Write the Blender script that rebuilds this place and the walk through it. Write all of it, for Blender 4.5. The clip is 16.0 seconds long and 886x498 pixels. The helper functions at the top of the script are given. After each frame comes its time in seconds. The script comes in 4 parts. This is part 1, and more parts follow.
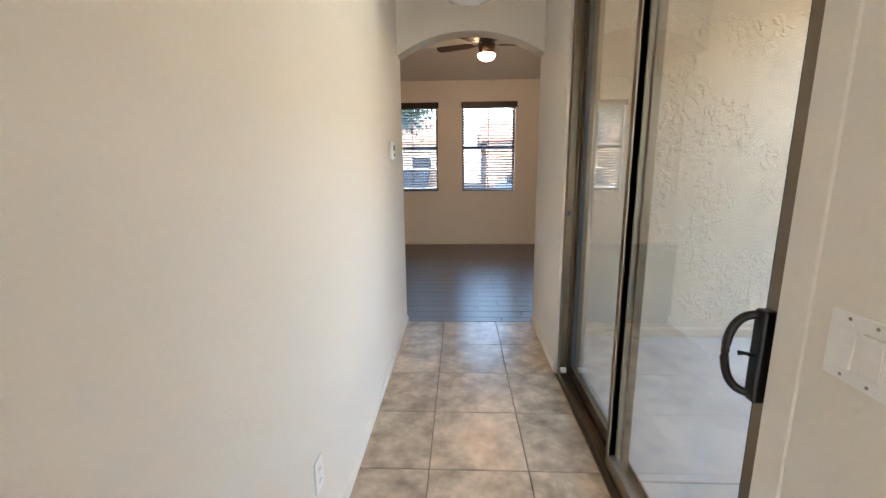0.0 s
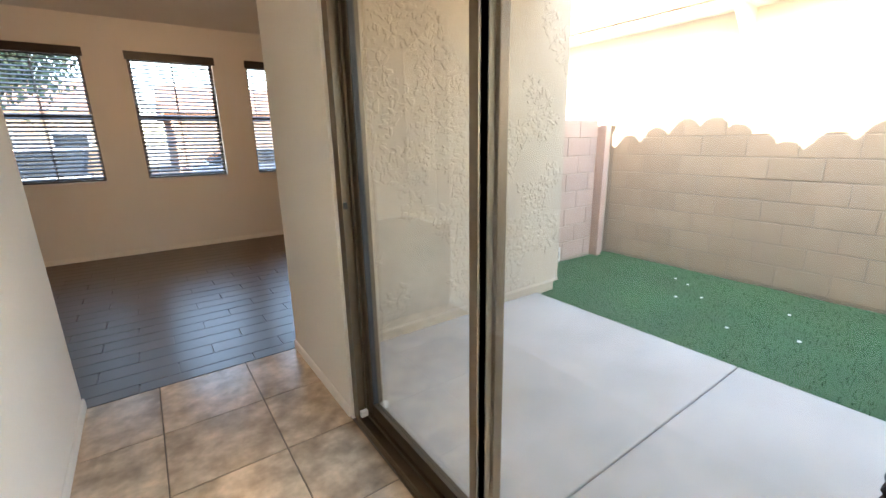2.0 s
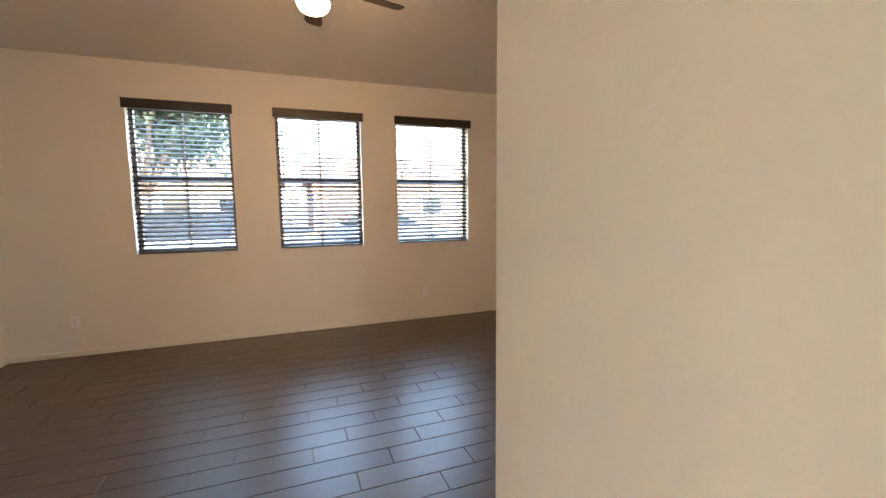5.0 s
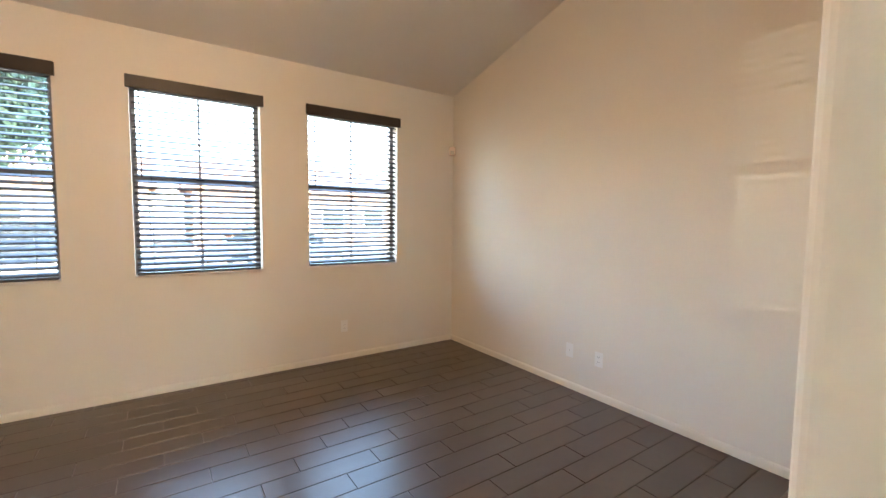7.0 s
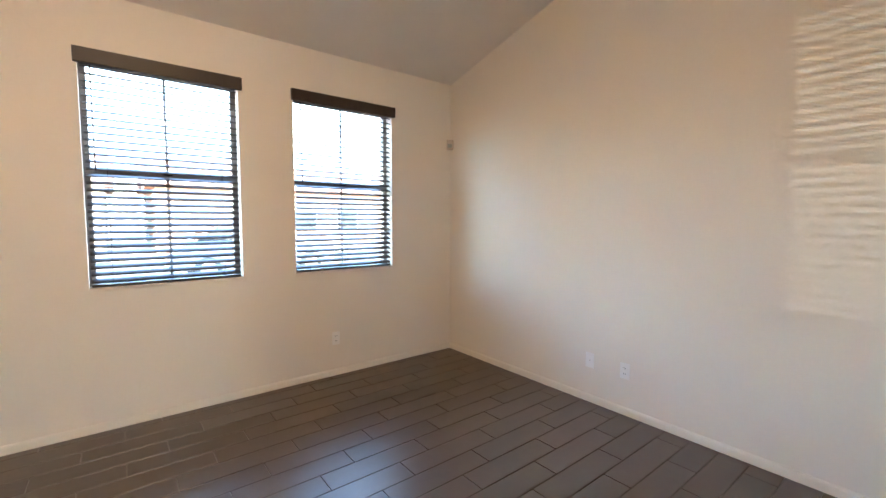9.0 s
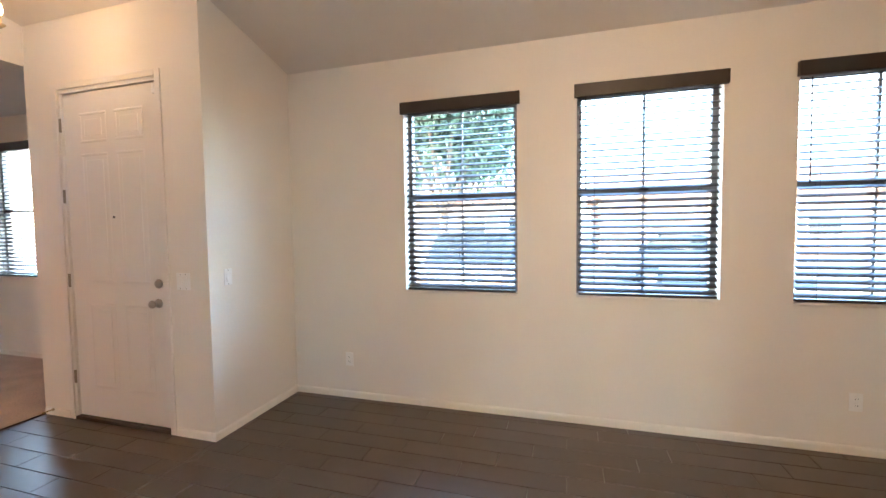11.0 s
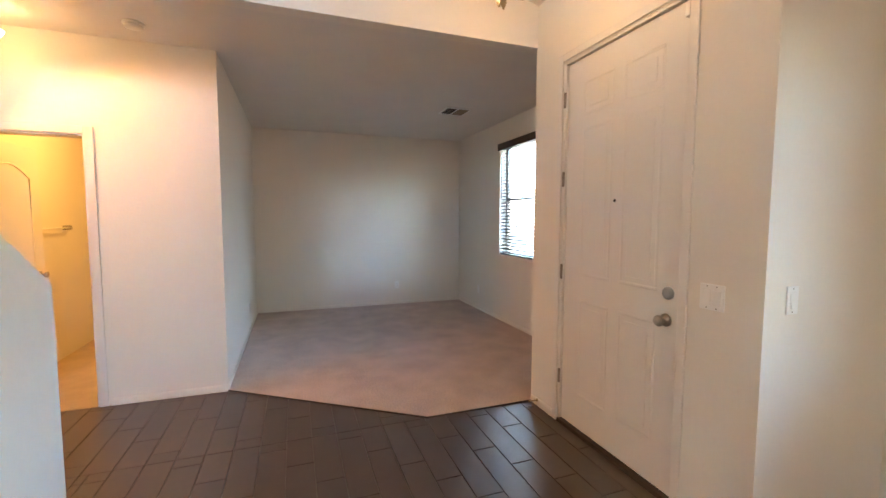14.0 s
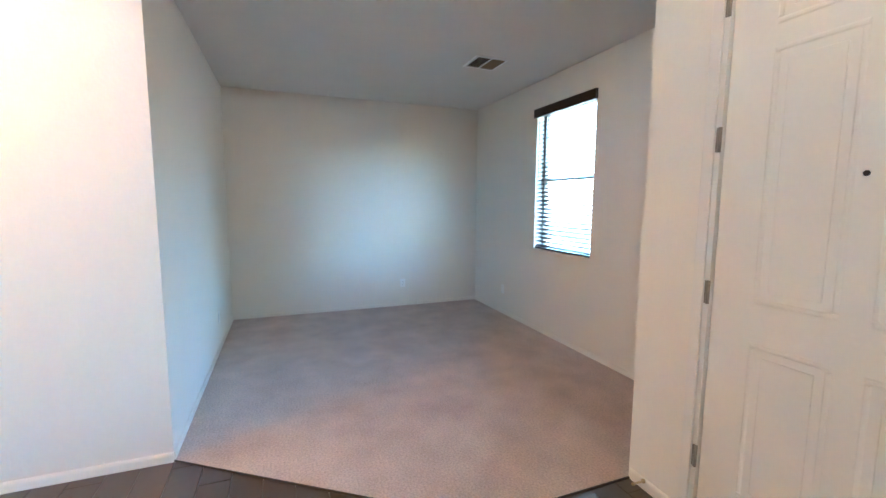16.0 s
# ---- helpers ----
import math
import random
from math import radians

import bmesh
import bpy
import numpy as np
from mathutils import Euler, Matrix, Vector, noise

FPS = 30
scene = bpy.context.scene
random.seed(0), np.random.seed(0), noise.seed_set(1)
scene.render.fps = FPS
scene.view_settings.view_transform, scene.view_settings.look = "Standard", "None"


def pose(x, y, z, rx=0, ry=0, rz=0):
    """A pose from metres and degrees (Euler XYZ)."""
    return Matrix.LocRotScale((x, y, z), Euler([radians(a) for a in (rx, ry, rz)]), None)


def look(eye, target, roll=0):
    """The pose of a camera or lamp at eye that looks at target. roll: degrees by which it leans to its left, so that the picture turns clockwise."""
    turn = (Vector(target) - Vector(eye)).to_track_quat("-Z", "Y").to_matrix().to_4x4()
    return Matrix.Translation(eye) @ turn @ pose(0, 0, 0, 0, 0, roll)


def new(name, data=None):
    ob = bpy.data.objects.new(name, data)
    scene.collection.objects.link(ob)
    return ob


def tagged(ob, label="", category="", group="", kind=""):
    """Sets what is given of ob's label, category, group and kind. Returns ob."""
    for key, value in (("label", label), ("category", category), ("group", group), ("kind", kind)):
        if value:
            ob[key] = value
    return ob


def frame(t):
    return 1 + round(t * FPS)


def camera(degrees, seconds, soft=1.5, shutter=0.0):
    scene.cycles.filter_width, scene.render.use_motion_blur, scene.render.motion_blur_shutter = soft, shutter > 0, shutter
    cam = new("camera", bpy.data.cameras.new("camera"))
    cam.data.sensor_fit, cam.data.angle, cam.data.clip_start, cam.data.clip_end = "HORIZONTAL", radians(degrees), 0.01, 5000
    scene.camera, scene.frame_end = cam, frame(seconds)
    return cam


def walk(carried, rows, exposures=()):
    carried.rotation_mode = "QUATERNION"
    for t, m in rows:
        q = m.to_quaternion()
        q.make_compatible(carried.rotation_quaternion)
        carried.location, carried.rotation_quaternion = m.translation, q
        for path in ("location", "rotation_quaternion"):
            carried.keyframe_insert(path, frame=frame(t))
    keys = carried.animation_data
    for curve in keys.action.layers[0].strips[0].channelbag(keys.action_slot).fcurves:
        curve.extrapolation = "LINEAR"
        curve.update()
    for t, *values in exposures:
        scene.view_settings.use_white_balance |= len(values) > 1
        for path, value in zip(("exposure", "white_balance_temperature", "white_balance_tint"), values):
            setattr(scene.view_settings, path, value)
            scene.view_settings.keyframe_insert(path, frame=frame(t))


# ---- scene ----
# the camera and its walk

PATH = [
    (0, (0.152, 0.512, 1.375), (0.067, 2.471, 0.981), -0.6),
    (0.5, (0.134, 0.734, 1.352), (0.509, 2.647, 0.905), -1.2),
    (1, (0.101, 0.911, 1.346), (0.857, 2.696, 0.855), -1.1),
    (1.5, (0.117, 1.135, 1.346), (1.116, 2.791, 0.836), -1.0),
    (2, (0.124, 1.375, 1.352), (1.24, 2.954, 0.841), -1.0),
    (2.5, (0.118, 1.651, 1.366), (1.248, 3.226, 0.872), -0.8),
    (3, (0.191, 1.916, 1.358), (1.248, 3.55, 0.899), -0.4),
    (3.5, (0.253, 2.169, 1.374), (1.164, 3.902, 0.964), -0.2),
    (4, (0.232, 2.45, 1.389), (0.945, 4.287, 1.047), -0.3),
    (6.5, (0.238, 3.749, 1.373), (0.996, 5.598, 1.294), 0.3),
    (7, (0.324, 3.944, 1.377), (1.454, 5.588, 1.238), 0.6),
    (7.5, (0.344, 4.113, 1.349), (1.788, 5.486, 1.181), 0.5),
    (8, (0.332, 4.238, 1.335), (1.877, 5.499, 1.176), 0.5),
    (10.5, (0.295, 4.608, 1.456), (0.181, 6.602, 1.346), -0.5),
    (11, (0.111, 4.701, 1.435), (-0.457, 6.615, 1.329), -0.8),
    (11.5, (-0.037, 4.776, 1.434), (-1.018, 6.514, 1.318), -0.9),
    (12, (-0.147, 4.954, 1.425), (-1.482, 6.438, 1.301), -0.9),
    (12.5, (-0.29, 5.045, 1.442), (-1.875, 6.258, 1.303), -0.8),
    (13, (-0.518, 5.081, 1.452), (-2.267, 6.04, 1.301), -0.7),
    (13.5, (-0.788, 5.092, 1.434), (-2.624, 5.872, 1.287), -0.2),
    (14, (-1.075, 5.163, 1.437), (-2.952, 5.836, 1.288), 0.1),
    (14.5, (-1.362, 5.219, 1.441), (-3.256, 5.843, 1.286), 0.4),
    (15, (-1.679, 5.206, 1.449), (-3.571, 5.833, 1.283), 0.5),
    (15.5, (-1.995, 5.223, 1.437), (-3.872, 5.888, 1.248), 0.4),
    (16, (-2.279, 5.234, 1.443), (-4.134, 5.946, 1.219), 0.3),
]
EXPOSURES = [(0, 4.3, 6500, 10), (3, 4.3, 7200, 11), (4.2, 4.5, 7200, 10), (6.3, 5.45, 7000, 8), (7.4, 5.4, 6300, 4), (8.2, 5.4, 6000, 4), (10.3, 5.55, 6100, 6), (12, 5.5, 5700, 4), (13, 5.5, 6000, 4), (14.3, 5.5, 6300, 4), (15.2, 5.75, 5500, -2), (16, 6.0, 4900, -8)]
cam = camera(93.6, 16.0)
walk(cam, [(t, look(eye, target, roll)) for t, eye, target, roll in PATH], EXPOSURES)

# world, sun and exposure
SUN_UP, SUN_FROM = 33.0, 206.0  # degrees above the horizon; heading of the sun, anticlockwise from +x
world = bpy.data.worlds.new("sky")
world.use_nodes = True
scene.world = world
sky = world.node_tree.nodes.new("ShaderNodeTexSky")
sky.sky_type, sky.sun_disc = "NISHITA", False
sky.sun_elevation, sky.sun_rotation = radians(SUN_UP), radians(90 - SUN_FROM)
background = world.node_tree.nodes["Background"]
background.inputs["Strength"].default_value = 0.15
world.node_tree.links.new(sky.outputs[0], background.inputs["Color"])
sun = new("sun", bpy.data.lights.new("sun", "SUN"))
sun.data.energy, sun.data.angle, sun.data.color = 2.6, radians(0.5), (1.0, 0.95, 0.86)
sun.matrix_world = look((20 * math.cos(radians(SUN_FROM)), 20 * math.sin(radians(SUN_FROM)), 20 * math.tan(radians(SUN_UP))), (0, 0, 0))


def lamp(name, x, y, z, watts, colour, size):
    ob = new(name, bpy.data.lights.new(name, "POINT"))
    ob.data.energy, ob.data.color, ob.data.shadow_soft_size = watts, colour, size
    ob.location = (x, y, z)
    return ob


lamp("bathroom_lamp", -5.9, 3.7, 2.2, 0.9, (1.0, 0.48, 0.11), 0.15)


def spotlight(name, eye, target, watts, colour, spread, size):
    ob = new(name, bpy.data.lights.new(name, "SPOT"))
    ob.data.energy, ob.data.color, ob.data.shadow_soft_size = watts, colour, size
    ob.data.spot_size, ob.data.spot_blend = radians(spread), 0.6
    ob.matrix_world = look(eye, target)
    return ob


# the heads of the hallway's spotlight bar
HALL_HEADS = (((-4.25, 3.30, 2.585), (-5.3, 5.6, 0.0)), ((-4.50, 3.44, 2.585), (-4.84, 4.35, 1.75)), ((-4.02, 3.16, 2.585), (-3.9, 2.95, 1.0)))
for (eye, target), watts, spread in zip(HALL_HEADS, (1.9, 0.08, 0.25), (105, 95, 110)):
    way = (Vector(target) - Vector(eye)).normalized()
    spotlight("spotlight_lamp", Vector(eye) + way * 0.06, target, watts, (1.0, 0.40, 0.09), spread, 0.03)

# added spot lamp at a house window, in place of reflected sunlight
glint_lamp = new("window_glint", bpy.data.lights.new("window_glint", "SPOT"))
glint_lamp.data.energy, glint_lamp.data.spot_size, glint_lamp.data.spot_blend, glint_lamp.data.shadow_soft_size = 430, radians(4.5), 0.1, 0.02
glint_lamp.data.color = (1.0, 0.93, 0.8)
glint_lamp.matrix_world = look((-3.25, 29.8, 1.55), (1.93, 7.8, 1.65))


# ---- materials ----
def material(name, colour, rough=0.6, metal=0.0, vary=0.08, scale=3.0, fine=0.05, fine_scale=60.0, bump=0.0, bump_scale=80.0, per_object=0.0, island=0.0, coat=0.0, spec=0.5):
    """A surface with broad and fine variation of its colour, relief, and where asked a tone of its own for each object."""
    m = bpy.data.materials.new(name)
    m.use_nodes = True
    nt = m.node_tree
    N, L = nt.nodes, nt.links
    b = N["Principled BSDF"]
    b.inputs["Roughness"].default_value = rough
    b.inputs["Metallic"].default_value = metal
    b.inputs["Coat Weight"].default_value = coat
    b.inputs["Specular IOR Level"].default_value = spec
    co = N.new("ShaderNodeTexCoord").outputs["Object"]
    if per_object:
        info = N.new("ShaderNodeObjectInfo")
        add = N.new("ShaderNodeVectorMath")
        add.operation = "ADD"
        mul = N.new("ShaderNodeMath")
        mul.operation = "MULTIPLY"
        mul.inputs[1].default_value = 37.0
        L.new(info.outputs["Random"], mul.inputs[0])
        L.new(co, add.inputs[0])
        L.new(mul.outputs[0], add.inputs[1])
        co = add.outputs[0]
    total = None

    def term(socket, amount):
        nonlocal total
        r = N.new("ShaderNodeMapRange")
        r.inputs["From Min"].default_value, r.inputs["From Max"].default_value = 0.0, 1.0
        r.inputs["To Min"].default_value, r.inputs["To Max"].default_value = 1 - amount, 1 + amount
        L.new(socket, r.inputs["Value"])
        if total is None:
            total = r.outputs[0]
        else:
            k = N.new("ShaderNodeMath")
            k.operation = "MULTIPLY"
            L.new(total, k.inputs[0])
            L.new(r.outputs[0], k.inputs[1])
            total = k.outputs[0]

    def noise_at(s, detail=4.0):
        t = N.new("ShaderNodeTexNoise")
        t.inputs["Scale"].default_value, t.inputs["Detail"].default_value = s, detail
        L.new(co, t.inputs["Vector"])
        return t.outputs["Fac"]

    term(noise_at(scale), vary * 2)
    term(noise_at(fine_scale, 2.0), fine)
    if per_object:
        term(info.outputs["Random"], per_object)
    if island:
        term(N.new("ShaderNodeNewGeometry").outputs["Random Per Island"], island)
    mix = N.new("ShaderNodeVectorMath")
    mix.operation = "SCALE"
    mix.inputs[0].default_value = colour
    L.new(total, mix.inputs["Scale"])
    L.new(mix.outputs[0], b.inputs["Base Color"])
    if bump:
        bp = N.new("ShaderNodeBump")
        bp.inputs["Strength"].default_value = bump
        bp.inputs["Distance"].default_value = 0.004
        L.new(noise_at(bump_scale, 3.0), bp.inputs["Height"])
        L.new(bp.outputs[0], b.inputs["Normal"])
    return m


def glass_material(name, tint=(0.965, 0.98, 0.97)):
    m = bpy.data.materials.new(name)
    m.use_nodes = True
    N, L = m.node_tree.nodes, m.node_tree.links
    N.remove(N["Principled BSDF"])
    mix, clear, gloss, rim, power, scale = (N.new(k) for k in ("ShaderNodeMixShader", "ShaderNodeBsdfTransparent", "ShaderNodeBsdfGlossy", "ShaderNodeLayerWeight", "ShaderNodeMath", "ShaderNodeMath"))
    clear.inputs["Color"].default_value = (*tint, 1)
    gloss.inputs["Roughness"].default_value = 0.0
    rim.inputs["Blend"].default_value = 0.5
    power.operation, scale.operation = "POWER", "MULTIPLY_ADD"
    power.inputs[1].default_value = 3.2
    scale.inputs[1].default_value, scale.inputs[2].default_value = 0.85, 0.035
    L.new(rim.outputs["Facing"], power.inputs[0])
    L.new(power.outputs[0], scale.inputs[0])
    L.new(scale.outputs[0], mix.inputs[0])
    L.new(clear.outputs[0], mix.inputs[1])
    L.new(gloss.outputs[0], mix.inputs[2])
    L.new(mix.outputs[0], N["Material Output"].inputs["Surface"])
    return m


def glow_material(name, colour, strength):
    m = bpy.data.materials.new(name)
    m.use_nodes = True
    b = m.node_tree.nodes["Principled BSDF"]
    b.inputs["Base Color"].default_value = (0.9, 0.88, 0.84, 1)
    b.inputs["Emission Color"].default_value = (*colour, 1)
    b.inputs["Emission Strength"].default_value = strength
    return m


M_WALL = material("wall_paint", (0.80, 0.755, 0.68), 0.75, vary=0.02, scale=1.2, fine=0.02, bump=0.25, bump_scale=55)
M_CEIL = material("ceiling_paint", (0.76, 0.725, 0.675), 0.85, vary=0.02, fine=0.02, bump=0.3, bump_scale=45)
M_TRIM = material("white_trim_paint", (0.76, 0.73, 0.68), 0.4, vary=0.02, fine=0.02)
M_DOOR = material("white_door_paint", (0.78, 0.745, 0.69), 0.38, vary=0.02, scale=2, fine=0.02, bump=0.05)
M_TILE = material("beige_travertine_tile", (0.52, 0.395, 0.27), 0.25, vary=0.46, scale=8.0, fine=0.30, fine_scale=26, bump=0.06, bump_scale=20, per_object=0.08)
M_GROUT = material("brown_grout", (0.16, 0.125, 0.09), 0.9, fine=0.15)
M_PLANK = material("dark_wood_look_tile", (0.070, 0.047, 0.035), 0.35, spec=1.0, vary=0.16, scale=4.0, fine=0.12, fine_scale=40, bump=0.08, bump_scale=25, per_object=0.14)
M_PLANKS = material("dark_wood_look_tile_far", (0.070, 0.047, 0.035), 0.35, spec=1.0, vary=0.16, scale=4.0, fine=0.12, fine_scale=40, bump=0.08, bump_scale=25, island=0.14)
M_PGROUT = material("plank_grout", (0.19, 0.165, 0.145), 0.85, fine=0.15)
M_CARPET = material("tan_carpet", (0.55, 0.44, 0.385), 0.95, vary=0.15, scale=3.6, fine=0.42, fine_scale=85, bump=1.0, bump_scale=120)
M_BATHTILE = material("bathroom_floor_tile", (0.46, 0.36, 0.24), 0.4, vary=0.15, scale=5, fine=0.08)
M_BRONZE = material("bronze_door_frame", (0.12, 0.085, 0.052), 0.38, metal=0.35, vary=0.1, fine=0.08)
M_BRONZE_IN = material("lightened_bronze", (0.30, 0.235, 0.155), 0.45, metal=0.2, vary=0.06, fine=0.05)
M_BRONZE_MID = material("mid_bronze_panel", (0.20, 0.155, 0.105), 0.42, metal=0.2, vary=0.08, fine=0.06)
M_BLACK = material("black_metal", (0.015, 0.014, 0.014), 0.35, metal=0.3, vary=0.1)
M_RUBBER = material("dark_seal", (0.02, 0.02, 0.022), 0.6)
M_SLAT = material("dark_brown_blind", (0.035, 0.024, 0.018), 0.30, vary=0.2, scale=6, fine=0.15, per_object=0.12)
M_VALANCE = material("dark_brown_valance", (0.032, 0.022, 0.017), 0.45, vary=0.2, scale=6)
M_WINFRAME = material("bronze_window_frame", (0.22, 0.20, 0.185), 0.45, metal=0.2)
M_GLASS = glass_material("glass")
M_CORD = material("blind_cord", (0.05, 0.035, 0.028), 0.8)
M_NICKEL = material("satin_nickel", (0.42, 0.38, 0.33), 0.28, metal=1.0, vary=0.05)
M_HINGE = material("hinge_metal", (0.30, 0.26, 0.21), 0.35, metal=1.0, vary=0.08)
M_PLASTIC = material("white_plastic", (0.86, 0.85, 0.82), 0.35, vary=0.01, fine=0.01)
M_DARKSLOT = material("dark_slot", (0.03, 0.028, 0.025), 0.7)
M_SCREEN = material("lcd_grey", (0.32, 0.34, 0.30), 0.2)
M_SENSOR = material("beige_plastic", (0.50, 0.43, 0.36), 0.5, vary=0.03)
M_STUCCO = material("tan_stucco", (0.42, 0.34, 0.255), 0.9, vary=0.09, scale=3, fine=0.16, fine_scale=25, bump=0.6, bump_scale=60)
M_CONCRETE = material("pale_concrete", (0.50, 0.45, 0.385), 0.85, vary=0.14, scale=2.2, fine=0.06, bump=0.2)
M_TURF = material("green_turf", (0.040, 0.108, 0.036), 0.9, vary=0.18, scale=2.0, fine=0.35, fine_scale=150, bump=0.8, bump_scale=220)
M_BLOCK = material("tan_concrete_block", (0.37, 0.275, 0.19), 0.9, vary=0.07, scale=4, fine=0.12, fine_scale=70, bump=0.35, bump_scale=90, per_object=0.07)
M_BLOCKP = material("pink_concrete_block", (0.40, 0.27, 0.21), 0.9, vary=0.07, scale=4, fine=0.12, fine_scale=70, bump=0.35, per_object=0.07)
M_MORTAR = material("mortar", (0.30, 0.235, 0.175), 0.95, fine=0.12)
M_NEIGHBOUR = material("cream_stucco", (0.72, 0.67, 0.58), 0.9, vary=0.05, bump=0.3)
M_ROOF = material("clay_roof_tile", (0.27, 0.14, 0.09), 0.85, vary=0.15, island=0.2)
M_FASCIA = material("brown_fascia", (0.20, 0.14, 0.10), 0.7)
M_GROUND = material("desert_gravel", (0.36, 0.29, 0.23), 0.95, vary=0.12, scale=0.6, fine=0.3, fine_scale=14)
M_ROAD = material("asphalt", (0.055, 0.055, 0.056), 0.85, vary=0.1, scale=0.5, fine=0.2)
M_CAR = material("white_car_paint", (0.75, 0.76, 0.78), 0.18, coat=1.0, vary=0.01)
M_CARGLASS = material("dark_car_glass", (0.02, 0.022, 0.025), 0.04)
M_BARK = material("bark", (0.11, 0.08, 0.06), 0.95, bump=0.8, bump_scale=20)
M_LEAF = material("leaves", (0.035, 0.062, 0.032), 0.6, vary=0.3, island=0.4)
M_FAN = material("dark_walnut_fan", (0.035, 0.022, 0.016), 0.4, vary=0.15)
M_FANGLOW = glow_material("fan_bowl_glow", (1.0, 0.62, 0.34), 5.5)
M_BULB = glow_material("candle_bulb_glow", (1.0, 0.56, 0.24), 2.6)
M_LAMPGLOW = glow_material("spotlight_shade_glow", (1.0, 0.55, 0.22), 1.2)
M_CRYSTAL = material("pressed_glass", (0.75, 0.74, 0.70), 0.08, vary=0.1, bump=1.0, bump_scale=30)
M_CREAM = material("antique_cream_metal", (0.42, 0.33, 0.19), 0.45, metal=0.4, vary=0.2, scale=20)
M_BAND = material("brown_threshold", (0.05, 0.035, 0.026), 0.5)


# ---- building helpers ----
def box(bm, x0, x1, y0, y1, z0, z1, bevel=0.0):
    vs = [bm.verts.new((x, y, z)) for x in (x0, x1) for y in (y0, y1) for z in (z0, z1)]
    for f in ((0, 1, 3, 2), (4, 6, 7, 5), (0, 4, 5, 1), (2, 3, 7, 6), (0, 2, 6, 4), (1, 5, 7, 3)):
        bm.faces.new([vs[i] for i in f])
    if bevel:
        es = {e for v in vs for e in v.link_edges}
        bmesh.ops.bevel(bm, geom=list(es), offset=bevel, segments=2, profile=0.5, affect="EDGES")
    return bm


def prism(bm, outline, a0, a1, axis="x"):
    """An outline of pairs pushed along an axis: pairs are (y, z) for x, (x, z) for y, (x, y) for z."""
    def at(p, a):
        return {"x": (a, p[0], p[1]), "y": (p[0], a, p[1]), "z": (p[0], p[1], a)}[axis]
    low = [bm.verts.new(at(p, a0)) for p in outline]
    high = [bm.verts.new(at(p, a1)) for p in outline]
    n = len(outline)
    bm.faces.new(low)
    bm.faces.new(high[::-1])
    for i in range(n):
        bm.faces.new((low[i], high[i], high[(i + 1) % n], low[(i + 1) % n]))
    bmesh.ops.recalc_face_normals(bm, faces=bm.faces[:])
    return bm


def lathe(bm, profile, seg=24, at=(0, 0, 0), axis="z"):
    """A profile of (radius, height) turned round an axis."""
    rings = []
    for r, h in profile:
        ring = []
        for i in range(seg):
            a = 2 * math.pi * i / seg
            c, s = r * math.cos(a), r * math.sin(a)
            p = {"z": (c, s, h), "y": (c, h, s), "x": (h, c, s)}[axis]
            ring.append(bm.verts.new([p[k] + at[k] for k in range(3)]))
        rings.append(ring)
    for a, b in zip(rings, rings[1:]):
        for i in range(seg):
            f = bm.faces.new((a[i], a[(i + 1) % seg], b[(i + 1) % seg], b[i]))
            f.smooth = True
    bm.faces.new(rings[0])
    bm.faces.new(rings[-1][::-1])
    bmesh.ops.recalc_face_normals(bm, faces=bm.faces[:])
    return bm


def tube(bm, points, radius, seg=10):
    """A round bar through points, with a radius for all or for each."""
    pts = [Vector(p) for p in points]
    radii = radius if isinstance(radius, (list, tuple)) else [radius] * len(pts)
    rings = []
    for i, p in enumerate(pts):
        way = (pts[min(i + 1, len(pts) - 1)] - pts[max(i - 1, 0)]).normalized()
        q = way.to_track_quat("Z", "Y")
        rings.append([bm.verts.new(p + q @ Vector((radii[i] * math.cos(2 * math.pi * k / seg), radii[i] * math.sin(2 * math.pi * k / seg), 0))) for k in range(seg)])
    for a, b in zip(rings, rings[1:]):
        for k in range(seg):
            f = bm.faces.new((a[k], a[(k + 1) % seg], b[(k + 1) % seg], b[k]))
            f.smooth = True
    bm.faces.new(rings[0][::-1])
    bm.faces.new(rings[-1])
    return bm


def to_mesh(name, bm, mat):
    me = bpy.data.meshes.new(name)
    bm.to_mesh(me)
    bm.free()
    me.materials.append(mat)
    return me


def part(name, bm, mat, parent=None, label=""):
    ob = new(name, to_mesh(name, bm, mat))
    if parent:
        ob.parent = parent
    return tagged(ob, label)


def setting(name, bm, mat, label, category):
    return tagged(part(name, bm, mat), label, category, kind="structure")


def thing(name, x, y, z, label, category, group="", kind="", turn=0.0):
    ob = new(name)
    ob.matrix_basis = pose(x, y, z, 0, 0, turn)
    ob.empty_display_size = 0.1
    return tagged(ob, label, category, group, kind)


def B():
    return bmesh.new()


def pieces(bm, axis, a0, a1, c0, c1, z0, z1, holes):
    """A straight wall along an axis from a0 to a1, c0 to c1 thick, with holes (a0, a1, z0, z1)."""
    def put(u0, u1, w0, w1):
        if u1 - u0 > 1e-4 and w1 - w0 > 1e-4:
            box(bm, *((u0, u1, c0, c1) if axis == "x" else (c0, c1, u0, u1)), w0, w1)
    u = a0
    for h0, h1, k0, k1 in sorted(holes):
        put(u, h0, z0, z1)
        put(h0, h1, z0, k0)
        put(h0, h1, k1, z1)
        u = h1
    put(u, a1, z0, z1)
    return bm


